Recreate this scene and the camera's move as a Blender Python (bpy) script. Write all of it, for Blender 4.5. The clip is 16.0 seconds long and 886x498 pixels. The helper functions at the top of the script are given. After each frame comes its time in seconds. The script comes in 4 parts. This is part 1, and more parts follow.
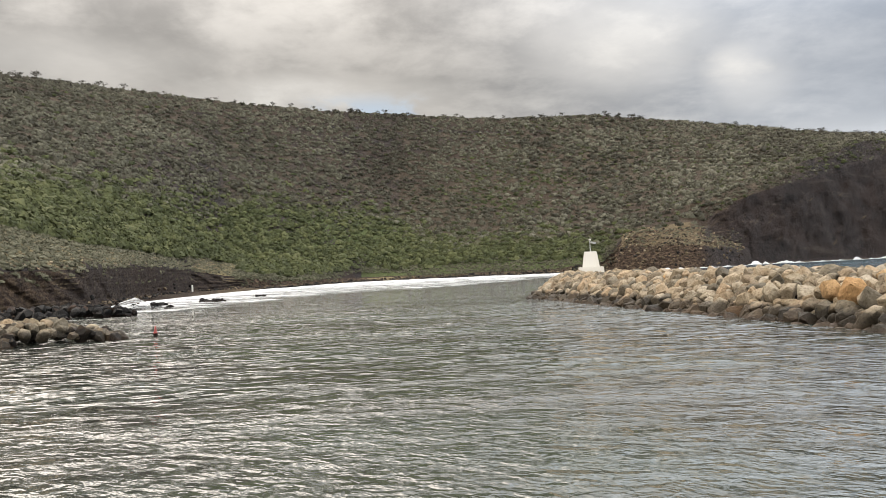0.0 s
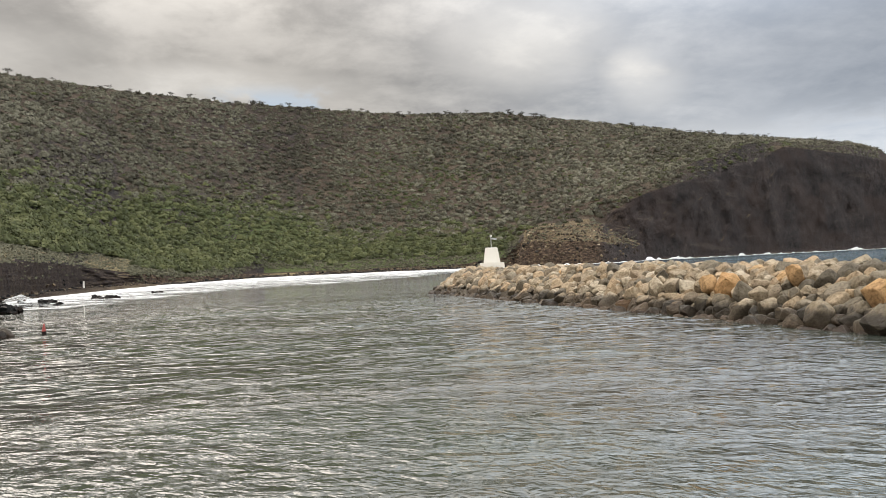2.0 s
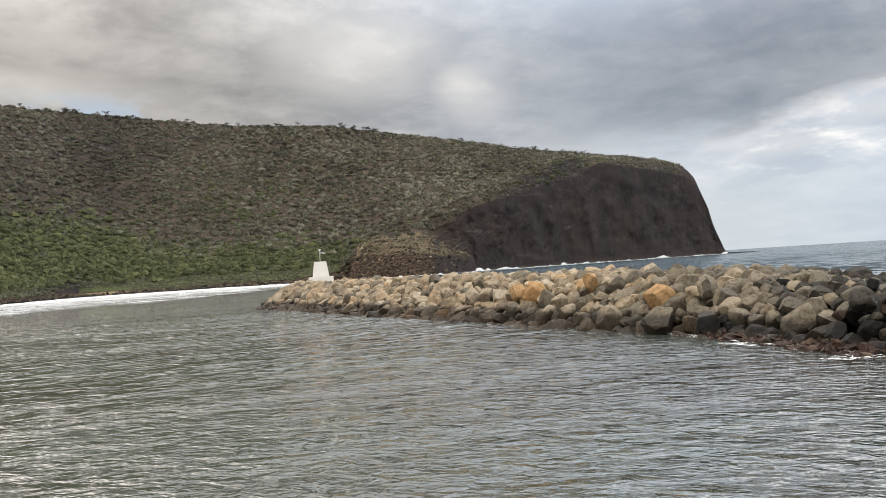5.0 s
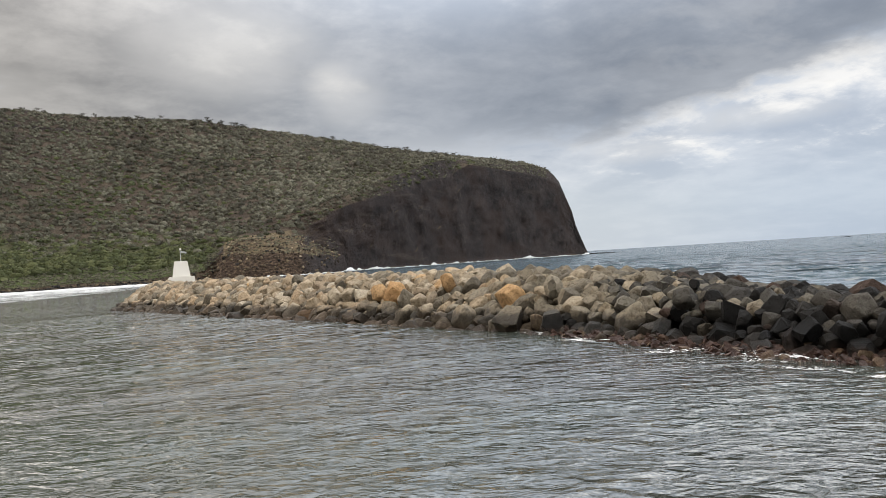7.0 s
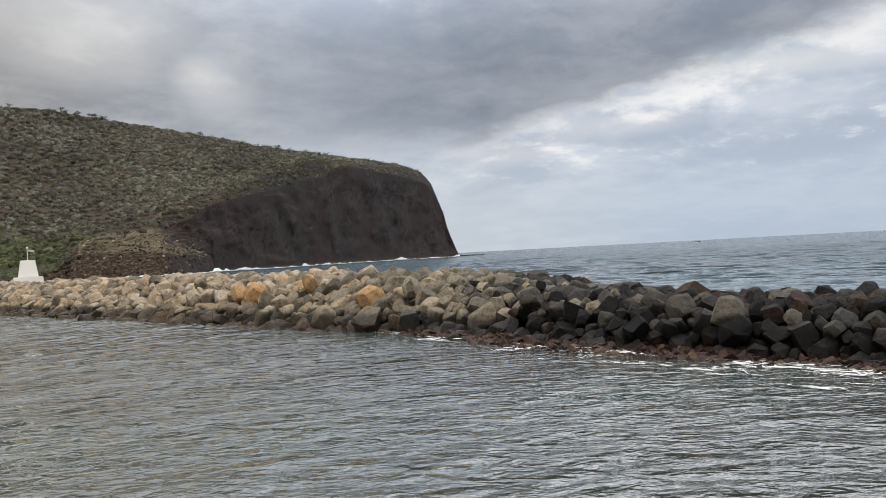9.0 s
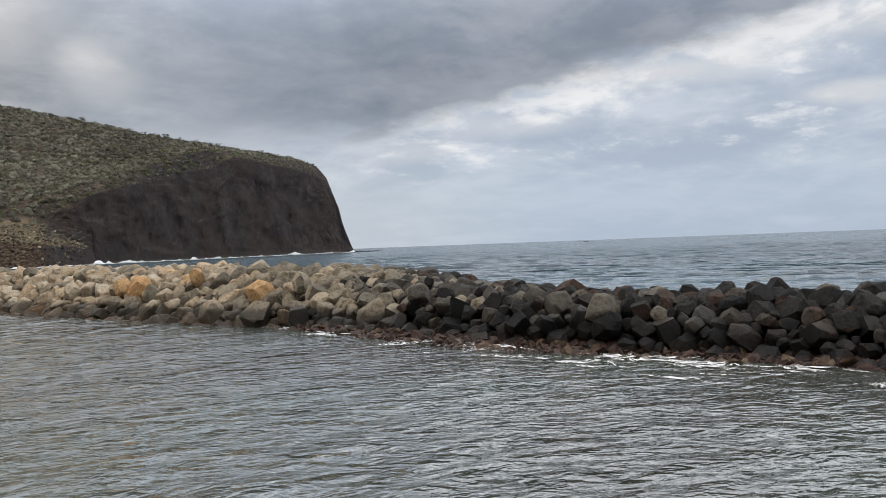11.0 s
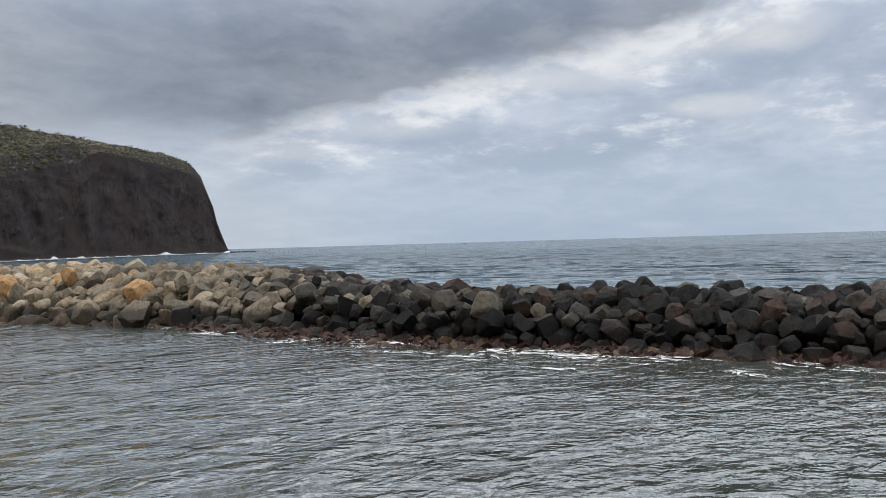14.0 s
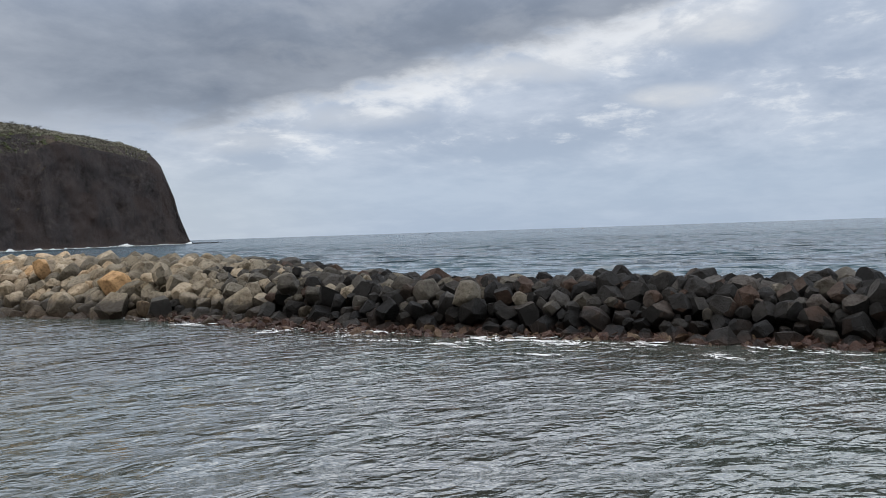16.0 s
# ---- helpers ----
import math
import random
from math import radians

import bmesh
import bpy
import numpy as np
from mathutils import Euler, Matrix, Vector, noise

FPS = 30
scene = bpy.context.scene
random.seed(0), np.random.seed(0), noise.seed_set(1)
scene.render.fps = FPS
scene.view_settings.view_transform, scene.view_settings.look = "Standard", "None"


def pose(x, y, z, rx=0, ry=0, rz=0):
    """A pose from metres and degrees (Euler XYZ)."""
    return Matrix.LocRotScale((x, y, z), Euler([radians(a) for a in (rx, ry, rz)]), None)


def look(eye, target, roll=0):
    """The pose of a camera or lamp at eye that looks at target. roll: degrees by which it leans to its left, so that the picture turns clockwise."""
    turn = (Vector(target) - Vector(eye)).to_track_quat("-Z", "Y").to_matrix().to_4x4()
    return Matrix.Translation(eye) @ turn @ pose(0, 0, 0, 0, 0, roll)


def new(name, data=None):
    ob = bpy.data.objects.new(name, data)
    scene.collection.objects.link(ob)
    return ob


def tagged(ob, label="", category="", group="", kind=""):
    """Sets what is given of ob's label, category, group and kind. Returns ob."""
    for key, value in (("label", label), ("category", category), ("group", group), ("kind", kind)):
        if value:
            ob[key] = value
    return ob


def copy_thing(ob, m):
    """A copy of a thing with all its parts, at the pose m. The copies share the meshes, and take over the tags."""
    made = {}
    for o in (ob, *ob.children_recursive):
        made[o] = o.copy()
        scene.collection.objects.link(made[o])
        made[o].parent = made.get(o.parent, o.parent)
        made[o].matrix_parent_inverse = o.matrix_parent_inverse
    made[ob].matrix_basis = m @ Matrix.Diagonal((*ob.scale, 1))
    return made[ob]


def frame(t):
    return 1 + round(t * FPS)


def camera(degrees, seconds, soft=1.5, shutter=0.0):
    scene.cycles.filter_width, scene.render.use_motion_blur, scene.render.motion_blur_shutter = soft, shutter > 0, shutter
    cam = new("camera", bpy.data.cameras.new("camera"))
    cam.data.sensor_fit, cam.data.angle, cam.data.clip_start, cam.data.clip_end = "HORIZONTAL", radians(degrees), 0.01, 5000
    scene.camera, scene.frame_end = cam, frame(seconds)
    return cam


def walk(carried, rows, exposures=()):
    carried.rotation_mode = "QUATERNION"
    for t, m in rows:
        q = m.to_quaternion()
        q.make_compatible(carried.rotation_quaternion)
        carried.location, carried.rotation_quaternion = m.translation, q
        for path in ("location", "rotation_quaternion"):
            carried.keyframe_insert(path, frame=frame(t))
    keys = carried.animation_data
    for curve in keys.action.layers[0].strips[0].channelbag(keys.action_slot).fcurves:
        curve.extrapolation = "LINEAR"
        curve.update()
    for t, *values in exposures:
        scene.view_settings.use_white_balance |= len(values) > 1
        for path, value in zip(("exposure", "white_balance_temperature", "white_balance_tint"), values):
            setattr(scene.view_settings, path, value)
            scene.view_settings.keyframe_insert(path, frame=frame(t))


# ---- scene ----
cam = camera(58.75, 16.0, soft=0.65)
# seconds, place, heading, tilt, lean
PATH = [
    (0, 0.00, 0.00, 3.62, 0.00, 1.65, 2.51),
    (0.5, 0.08, -0.17, 3.64, -1.60, 1.41, 2.52),
    (1, 0.15, -0.36, 3.64, -3.31, 1.22, 2.52),
    (1.5, 0.19, -0.59, 3.62, -5.09, 1.07, 2.47),
    (2, 0.23, -0.83, 3.62, -6.86, 1.02, 2.51),
    (2.5, 0.30, -1.08, 3.62, -8.61, 1.07, 2.63),
    (3, 0.38, -1.33, 3.63, -10.40, 1.15, 2.80),
    (3.5, 0.47, -1.57, 3.63, -12.36, 1.24, 3.02),
    (4, 0.56, -1.82, 3.62, -14.50, 1.32, 3.30),
    (6.5, 0.98, -3.06, 3.59, -25.70, 0.95, 3.57),
    (7, 1.06, -3.31, 3.61, -28.12, 0.73, 3.49),
    (7.5, 1.14, -3.56, 3.62, -30.53, 0.55, 3.46),
    (8, 1.17, -3.75, 3.62, -32.96, 0.40, 3.34),
    (8.5, 1.21, -4.03, 3.61, -35.17, 0.31, 3.18),
    (9, 1.21, -4.28, 3.59, -37.33, 0.30, 3.05),
    (11.5, 0.87, -5.03, 3.59, -46.48, -0.45, 1.96),
    (12, 0.75, -5.13, 3.58, -47.94, -0.52, 1.84),
    (12.5, 0.59, -5.16, 3.57, -49.42, -0.51, 1.64),
    (13, 0.44, -5.19, 3.56, -50.86, -0.49, 1.60),
    (13.5, 0.29, -5.19, 3.55, -52.33, -0.47, 1.58),
    (14, 0.12, -5.18, 3.53, -53.71, -0.47, 1.63),
    (14.5, -0.06, -5.15, 3.54, -54.84, -0.57, 1.80),
    (15, -0.26, -5.11, 3.56, -55.60, -0.75, 2.04),
    (15.5, -0.47, -5.04, 3.57, -56.02, -1.01, 2.10),
    (16, -0.68, -4.94, 3.56, -56.30, -1.28, 1.88),
]


def stand(x, y, z, yaw, tilt, lean):
    a, b = radians(yaw), radians(tilt)
    ahead = Vector((-math.sin(a) * math.cos(b), math.cos(a) * math.cos(b), math.sin(b)))
    eye = Vector((x, y, z))
    return look(eye, eye + 10 * ahead, -lean)


walk(cam, [(t, stand(*p)) for t, *p in PATH], [(0, 0.40, 6900, 10), (4, 0.30, 6850, 10), (9, 0.06, 6600, 10), (12, -0.03, 6450, 10), (16, -0.06, 6250, 10)])

class Nodes:
    """Short calls to add and link nodes in a tree."""

    def __init__(self, tree):
        self.t = tree

    def node(self, kind, **values):
        n = self.t.nodes.new("ShaderNode" + kind)
        for k, v in values.items():
            n.inputs[k.replace("_", " ")].default_value = v
        return n

    def link(self, a, b):
        self.t.links.new(a, b)

    def coords(self, scale=(1, 1, 1), rot=(0, 0, 0), world=True):
        g = self.node("NewGeometry") if world else self.node("TexCoord")
        mp = self.node("Mapping", Scale=scale, Rotation=rot)
        self.link(g.outputs["Position" if world else "Object"], mp.inputs[0])
        return mp.outputs[0]

    def crests(self, heading, along, across):
        """Coordinates that stretch a texture into crests; waves run along the heading, in degrees from +y."""
        g, mp = self.node("NewGeometry"), self.node("Mapping", Scale=(1 / across, 1 / along, 1), Rotation=(0, 0, radians(-heading)))
        mp.vector_type = "TEXTURE"
        self.link(g.outputs["Position"], mp.inputs[0])
        return mp.outputs[0]

    def noise(self, vec, scale, detail=4.0, rough=0.55, distort=0.0):
        n = self.node("TexNoise", Scale=scale, Detail=detail, Roughness=rough, Distortion=distort)
        self.link(vec, n.inputs["Vector"])
        return n.outputs[0]

    def ramp(self, fac, *stops):
        r = self.node("ValToRGB")
        e = r.color_ramp.elements
        while len(e) < len(stops):
            e.new(0.5)
        for el, (pos, col) in zip(e, stops):
            el.position = pos
            el.color = (*col, 1) if len(col) == 3 else col
        self.link(fac, r.inputs[0])
        return r.outputs[0]

    def math(self, op, a, b=None, clamp=False):
        n = self.node("Math")
        n.operation, n.use_clamp = op, clamp
        for i, v in enumerate((a, b)):
            if v is None:
                continue
            if isinstance(v, (int, float)):
                n.inputs[i].default_value = v
            else:
                self.link(v, n.inputs[i])
        return n.outputs[0]

    def smooth(self, v, lo, hi):
        n = self.node("MapRange")
        n.interpolation_type = "SMOOTHSTEP"
        for k, x in (("From Min", lo), ("From Max", hi)):
            n.inputs[k].default_value = x
        self.link(v, n.inputs[0])
        return n.outputs[0]

    def mix(self, fac, a, b, mode="MIX"):
        n = self.node("Mix")
        n.data_type, n.blend_type = "RGBA", mode
        for i, v in ((0, fac), (6, a), (7, b)):
            if isinstance(v, (int, float)):
                n.inputs[i].default_value = v
            elif isinstance(v, tuple):
                n.inputs[i].default_value = (*v, 1)
            else:
                self.link(v, n.inputs[i])
        return n.outputs[2]

    def bump(self, height, strength, distance=0.1, normal=None):
        b = self.node("Bump", Strength=strength, Distance=distance)
        self.link(height, b.inputs["Height"])
        if normal is not None:
            self.link(normal, b.inputs["Normal"])
        return b.outputs[0]

    def xyz(self, vec):
        s = self.node("SeparateXYZ")
        self.link(vec, s.inputs[0])
        return s.outputs

    def attribute(self, name):
        a = self.node("Attribute")
        a.attribute_name = name
        return a.outputs["Fac"]


# ---------------------------------------------------------------- sky and light
SUN_AZ, SUN_EL = -120.0, 56.0  # degrees; azimuth clockwise from +y


def build_world():
    w = bpy.data.worlds.new("sky")
    scene.world = w
    w.use_nodes = True
    w.node_tree.nodes.clear()
    n = Nodes(w.node_tree)
    out, bg, sky = n.node("OutputWorld"), n.node("Background"), n.node("TexSky")
    n.link(bg.outputs[0], out.inputs[0])
    sky.sky_type, sky.sun_disc = "NISHITA", False
    sky.sun_elevation, sky.sun_rotation = radians(SUN_EL), radians(SUN_AZ)
    way = n.node("TexCoord").outputs["Generated"]
    x, y, z = n.xyz(way)
    el = n.math("MULTIPLY", n.math("ARCSINE", z), 57.2958)
    az = n.math("MULTIPLY", n.math("ARCTAN2", x, y), 57.2958)
    # clouds lie in a layer overhead, so they flatten towards the horizon
    deep = n.math("ADD", n.math("MAXIMUM", z, 0.0), 0.22)
    flat = n.node("CombineXYZ")
    n.link(n.math("DIVIDE", x, deep), flat.inputs[0])
    n.link(n.math("DIVIDE", y, deep), flat.inputs[1])
    p = flat.outputs[0]
    swell = n.noise(p, 1.1, 5, 0.5, 0.6)
    billow = n.noise(p, 3.2, 8, 0.6, 0.25)
    tuft = n.noise(p, 7.5, 8, 0.62, 0.2)

    # thin bright overcast, browner inland and bluer over the open sea
    seaward = n.smooth(az, -6, 48)
    lit = n.mix(seaward, (0.425, 0.412, 0.396), (0.61, 0.66, 0.74))
    dim = n.mix(seaward, (0.215, 0.207, 0.198), (0.405, 0.468, 0.57))
    shape = n.math("ADD", n.math("MULTIPLY", swell, 0.5), n.math("ADD", n.math("MULTIPLY", billow, 0.36), n.math("MULTIPLY", tuft, 0.14)))
    low = n.math("MULTIPLY", n.smooth(el, 18.5, 13.5), n.math("SUBTRACT", 0.02, n.math("MULTIPLY", seaward, 0.02)))
    col = n.mix(n.smooth(n.math("ADD", shape, low), 0.40, 0.61), dim, lit)
    # pale haze low over the sea
    col = n.mix(n.math("MULTIPLY", n.smooth(el, 8.0, 2.0), 0.7), col, n.mix(n.smooth(az, 38, 56), (0.58, 0.64, 0.70), (0.46, 0.55, 0.67)))
    # sunlit rims of broken cloud
    rim = n.math("MULTIPLY", n.smooth(n.math("ADD", n.math("MULTIPLY", tuft, 0.5), n.math("MULTIPLY", billow, 0.5)), 0.53, 0.66), n.smooth(el, 3.5, 7.0))
    col = n.mix(n.math("MULTIPLY", n.math("MULTIPLY", rim, n.smooth(az, 30, 44)), 0.5), col, (0.93, 0.93, 0.92))

    # heavy slate bank whose lower edge climbs away to seaward
    edge = n.math("MAXIMUM", n.math("ADD", n.math("MULTIPLY", az, 0.215), -0.75), 8.0)
    over = n.math("ADD", n.math("SUBTRACT", el, edge), n.math("MULTIPLY", n.math("SUBTRACT", n.math("ADD", n.math("MULTIPLY", billow, 0.7), n.math("MULTIPLY", tuft, 0.3)), 0.5), 7.0))
    inland = n.smooth(n.math("ADD", az, n.math("MULTIPLY", n.math("SUBTRACT", swell, 0.5), 36)), 13, 42)
    bank = n.math("MULTIPLY", n.math("MULTIPLY", n.smooth(over, -0.8, 1.6), inland), n.smooth(el, 28, 19))
    glare = n.math("MULTIPLY", n.math("MULTIPLY", n.smooth(over, -3.0, -0.6), n.smooth(az, 36, 48)), n.smooth(billow, 0.40, 0.56))
    col = n.mix(n.math("MULTIPLY", glare, 0.7), col, (0.96, 0.95, 0.93))
    slate = n.mix(n.smooth(shape, 0.34, 0.72), (0.165, 0.19, 0.235), (0.305, 0.34, 0.40))
    col = n.mix(n.math("MULTIPLY", bank, 0.88), col, slate)

    # thin spots where the light comes through
    for a0, e0, wa, we, k in ((13.6, 15.2, 5.0, 2.4, 0.55), (20.9, 13.1, 1.8, 1.2, 0.65), (22.0, 11.6, 2.2, 1.6, 0.35), (-26, 14.6, 9, 1.6, 0.3), (-9, 12.9, 8, 1.2, 0.6),
                              (73.3, 8.8, 3.2, 0.7, 0.75), (75.5, 13.5, 4.0, 1.3, 0.8), (65, 11.4, 5.0, 0.8, 0.5), (50, 8.4, 4.5, 0.7, 0.4), (42.8, 6.9, 3.5, 0.8, 0.45), (58, 11.3, 4.0, 0.9, 0.5)):
        da = n.math("DIVIDE", n.math("SUBTRACT", az, a0), wa)
        de = n.math("DIVIDE", n.math("SUBTRACT", el, e0), we)
        d = n.math("ADD", n.math("MULTIPLY", da, da), n.math("MULTIPLY", de, de))
        d = n.math("ADD", d, n.math("MULTIPLY", n.math("SUBTRACT", n.math("ADD", n.math("MULTIPLY", billow, 0.6), n.math("MULTIPLY", tuft, 0.4)), 0.5), 7.0))
        col = n.mix(n.math("MULTIPLY", n.smooth(d, 2.4, -1.6), k), col, (0.84, 0.83, 0.81))
    # a rift of clear sky low over the ridge
    rift = n.math("MULTIPLY", n.smooth(n.math("ADD", n.math("ABSOLUTE", n.math("ADD", az, 7.0)), n.math("MULTIPLY", tuft, 9)), 10.5, 7), n.math("MULTIPLY", n.smooth(el, 13.4, 11.6), n.smooth(billow, 0.40, 0.56)))
    blue = n.mix(1.0, sky.outputs[0], (0.115, 0.115, 0.115), "MULTIPLY")
    col = n.mix(n.math("MULTIPLY", rift, 0.85), col, n.mix(0.5, blue, (0.55, 0.62, 0.70)))
    # a warm glow added high inland, out of view, to brighten the water's reflections
    ga = n.math("DIVIDE", n.math("ADD", az, 42.0), 34.0)
    ge = n.math("DIVIDE", n.math("SUBTRACT", el, 40.0), 17.0)
    glow = n.smooth(n.math("ADD", n.math("MULTIPLY", ga, ga), n.math("MULTIPLY", ge, ge)), 1.6, 0.0)
    col = n.mix(n.math("MULTIPLY", glow, 0.5), col, (0.42, 0.365, 0.32))
    # the overcast is brighter towards the zenith
    lift = n.math("ADD", 1.0, n.math("MULTIPLY", n.smooth(el, 12.5, 37), ZENITH))
    lift = n.math("MULTIPLY", lift, n.math("ADD", 1.0, n.math("MULTIPLY", glow, 2.4)))
    col = n.mix(0.04, col, blue)
    n.link(col, bg.inputs[0])
    n.link(lift, bg.inputs[1])


ZENITH = 3.8
build_world()
sun = new("sun", bpy.data.lights.new("sun", "SUN"))
sun.data.energy, sun.data.angle, sun.data.color = 0.6, radians(20), (1.0, 0.95, 0.88)
sun.matrix_world = look((0, 0, 0), (-math.sin(radians(SUN_AZ)) * math.cos(radians(SUN_EL)), -math.cos(radians(SUN_AZ)) * math.cos(radians(SUN_EL)), -math.sin(radians(SUN_EL))))

# ---------------------------------------------------------------- materials
class Mat(Nodes):
    """A node material."""

    def __init__(self, name, rough=0.9, base=(0.5, 0.5, 0.5)):
        self.m = bpy.data.materials.new(name)
        self.m.use_nodes = True
        self.t = self.m.node_tree
        self.p = self.t.nodes["Principled BSDF"]
        self.p.inputs["Roughness"].default_value = rough
        self.p.inputs["Base Color"].default_value = (*base, 1)

    def done(self, color=None, normal=None, rough=None):
        if color is not None:
            self.link(color, self.p.inputs["Base Color"])
        if normal is not None:
            self.link(normal, self.p.inputs["Normal"])
        if rough is not None:
            self.link(rough, self.p.inputs["Roughness"])
        return self.m


def water_material():
    m = Mat("sea_water", 0.03)
    x, y, z = m.xyz(m.node("NewGeometry").outputs["Position"])
    out = m.smooth(x, 26, 40)  # the open side of the breakwater

    def wave(heading, often, aspect, slope, detail=1, distort=0.3):
        """Crests that come often to the metre, of about that slope."""
        n = m.noise(m.crests(heading, often, often / aspect), 1.0, detail, 0.5, distort)
        return m.math("MULTIPLY", n, 2.0 * slope / often)

    def total(*heights):
        h = heights[0]
        for other in heights[1:]:
            h = m.math("ADD", h, other)
        return h

    slow = m.noise(m.coords((0.6, 1.1, 1)), 0.09, 3, 0.55)
    gust = m.noise(m.coords((0.5, 1.3, 1), (0, 0, radians(-25))), 0.035, 3, 0.55, 0.6)
    calm = m.math("ADD", 0.35, m.math("ADD", m.math("MULTIPLY", slow, 0.7), m.math("MULTIPLY", m.smooth(gust, 0.40, 0.62), 0.7)))
    lee = m.math("ADD", 0.45, m.math("MULTIPLY", m.smooth(x, 23, 14), 0.55))
    harbour = total(wave(12, 0.9, 1.8, 0.08, 1, 0.6), wave(45, 1.8, 1.9, 0.17, 2, 0.6), wave(20, 3.4, 1.9, 0.22, 2, 0.6), wave(60, 6.5, 1.8, 0.17, 2))
    bay = m.smooth(m.math("SUBTRACT", y, m.math("MULTIPLY", x, 0.35)), 14, 36)
    h = m.math("MULTIPLY", harbour, m.math("MULTIPLY", m.math("MULTIPLY", calm, lee), m.math("SUBTRACT", 1.0, m.math("MULTIPLY", bay, 0.88))))
    # longer wavelets where the swell enters from the bay
    swell = total(wave(4, 0.5, 1.6, 0.08, 1, 0.6), wave(-6, 0.95, 1.6, 0.2, 1, 0.8), wave(22, 1.8, 1.6, 0.15, 1, 0.8))
    h = m.math("ADD", h, m.math("MULTIPLY", swell, m.math("MULTIPLY", bay, calm)))
    sea = total(wave(65, 0.06, 3.0, 0.16, 3), wave(60, 0.16, 2.8, 0.32, 3), wave(58, 0.5, 2.6, 0.48, 3), wave(70, 1.6, 2.4, 0.4, 3))
    h = m.math("ADD", m.math("MULTIPLY", h, m.math("SUBTRACT", 1.0, out)), m.math("MULTIPLY", sea, out))
    green = m.mix(m.smooth(slow, 0.38, 0.66), (0.033, 0.035, 0.029), (0.040, 0.050, 0.042))
    broad = m.noise(m.coords((1.5, 0.5, 1), (0, 0, radians(30))), 0.03, 5, 0.6, 0.4)
    broad = m.math("ADD", m.math("MULTIPLY", broad, 0.55), m.math("MULTIPLY", m.noise(m.crests(62, 0.14, 0.04), 1.0, 4, 0.6, 0.4), 0.45))
    deep = m.mix(m.smooth(broad, 0.42, 0.58), (0.007, 0.020, 0.029), (0.021, 0.048, 0.062))
    ior = m.math("SUBTRACT", 1.72, m.math("MULTIPLY", out, 0.42))
    m.link(ior, m.p.inputs["IOR"])
    rough = m.math("ADD", 0.03, m.math("MULTIPLY", m.smooth(x, 40, 200), 0.15))
    return m.done(m.mix(out, green, deep), m.bump(h, 1.0, 1.0), rough)


def boulder_material(name, stops, sheen=0.2, rough_at=0.92):
    m = Mat(name, 0.92)
    m.p.inputs["Specular IOR Level"].default_value = sheen
    info = m.node("ObjectInfo")
    g = m.node("NewGeometry")
    who = m.math("FRACT", m.math("ADD", m.math("MULTIPLY", info.outputs["Random"], 7.31), m.math("MULTIPLY", g.outputs["Random Per Island"], 3.77)))
    col = m.ramp(who, *stops)
    pos = m.coords()
    blot = m.noise(pos, 1.7, 5, 0.6)
    fine = m.noise(pos, 7, 8, 0.7)
    grit = m.noise(pos, 26, 4, 0.6)
    col = m.mix(m.smooth(blot, 0.45, 0.72), col, m.mix(1.0, col, (0.62, 0.59, 0.55), "MULTIPLY"))
    col = m.mix(m.smooth(fine, 0.52, 0.36), col, m.mix(1.0, col, (0.55, 0.52, 0.48), "MULTIPLY"))
    col = m.mix(m.math("MULTIPLY", m.smooth(fine, 0.56, 0.72), 0.5), col, m.mix(1.0, col, (1.5, 1.48, 1.42), "MULTIPLY"))
    col = m.mix(m.math("MULTIPLY", m.smooth(grit, 0.55, 0.40), 0.5), col, m.mix(1.0, col, (0.6, 0.6, 0.6), "MULTIPLY"))
    # wet, weed-stained stone up to the tide mark
    z = m.math("ADD", m.xyz(g.outputs["Position"])[2], m.math("MULTIPLY", m.math("SUBTRACT", blot, 0.5), 1.2))
    wet = m.smooth(z, 1.05, 0.65)
    col = m.mix(m.math("MULTIPLY", wet, 0.9), col, m.mix(1.0, col, (0.11, 0.098, 0.082), "MULTIPLY"))
    red = m.smooth(z, 0.30, 0.10)
    col = m.mix(m.math("MULTIPLY", red, 0.2), col, (0.06, 0.032, 0.022))
    rough = m.math("SUBTRACT", rough_at, m.math("MULTIPLY", wet, 0.3))
    bump = m.bump(m.noise(pos, 3, 9, 0.7), 0.9, 0.16)
    bump = m.bump(fine, 0.7, 0.05, bump)
    return m.done(col, bump, rough)


TAN = boulder_material("tan_boulder", ((0.0, (0.28, 0.215, 0.142)), (0.2, (0.37, 0.302, 0.212)), (0.4, (0.20, 0.163, 0.118)), (0.6, (0.37, 0.275, 0.176)), (0.78, (0.27, 0.218, 0.150)), (0.95, (0.37, 0.32, 0.242))))
ORANGE = boulder_material("ochre_boulder", ((0.0, (0.37, 0.22, 0.10)), (1.0, (0.37, 0.255, 0.14))))
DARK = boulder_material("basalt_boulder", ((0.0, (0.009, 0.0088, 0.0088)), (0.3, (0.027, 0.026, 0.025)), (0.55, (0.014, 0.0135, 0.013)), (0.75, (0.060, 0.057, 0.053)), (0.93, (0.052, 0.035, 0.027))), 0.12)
MIXED = boulder_material("grey_boulder", ((0.0, (0.135, 0.117, 0.088)), (0.3, (0.21, 0.178, 0.130)), (0.6, (0.100, 0.087, 0.066)), (0.9, (0.255, 0.21, 0.148))))
SLATE = boulder_material("olive_basalt_boulder", ((0.0, (0.045, 0.042, 0.036)), (0.3, (0.088, 0.079, 0.064)), (0.6, (0.032, 0.030, 0.027)), (0.9, (0.125, 0.112, 0.088))))
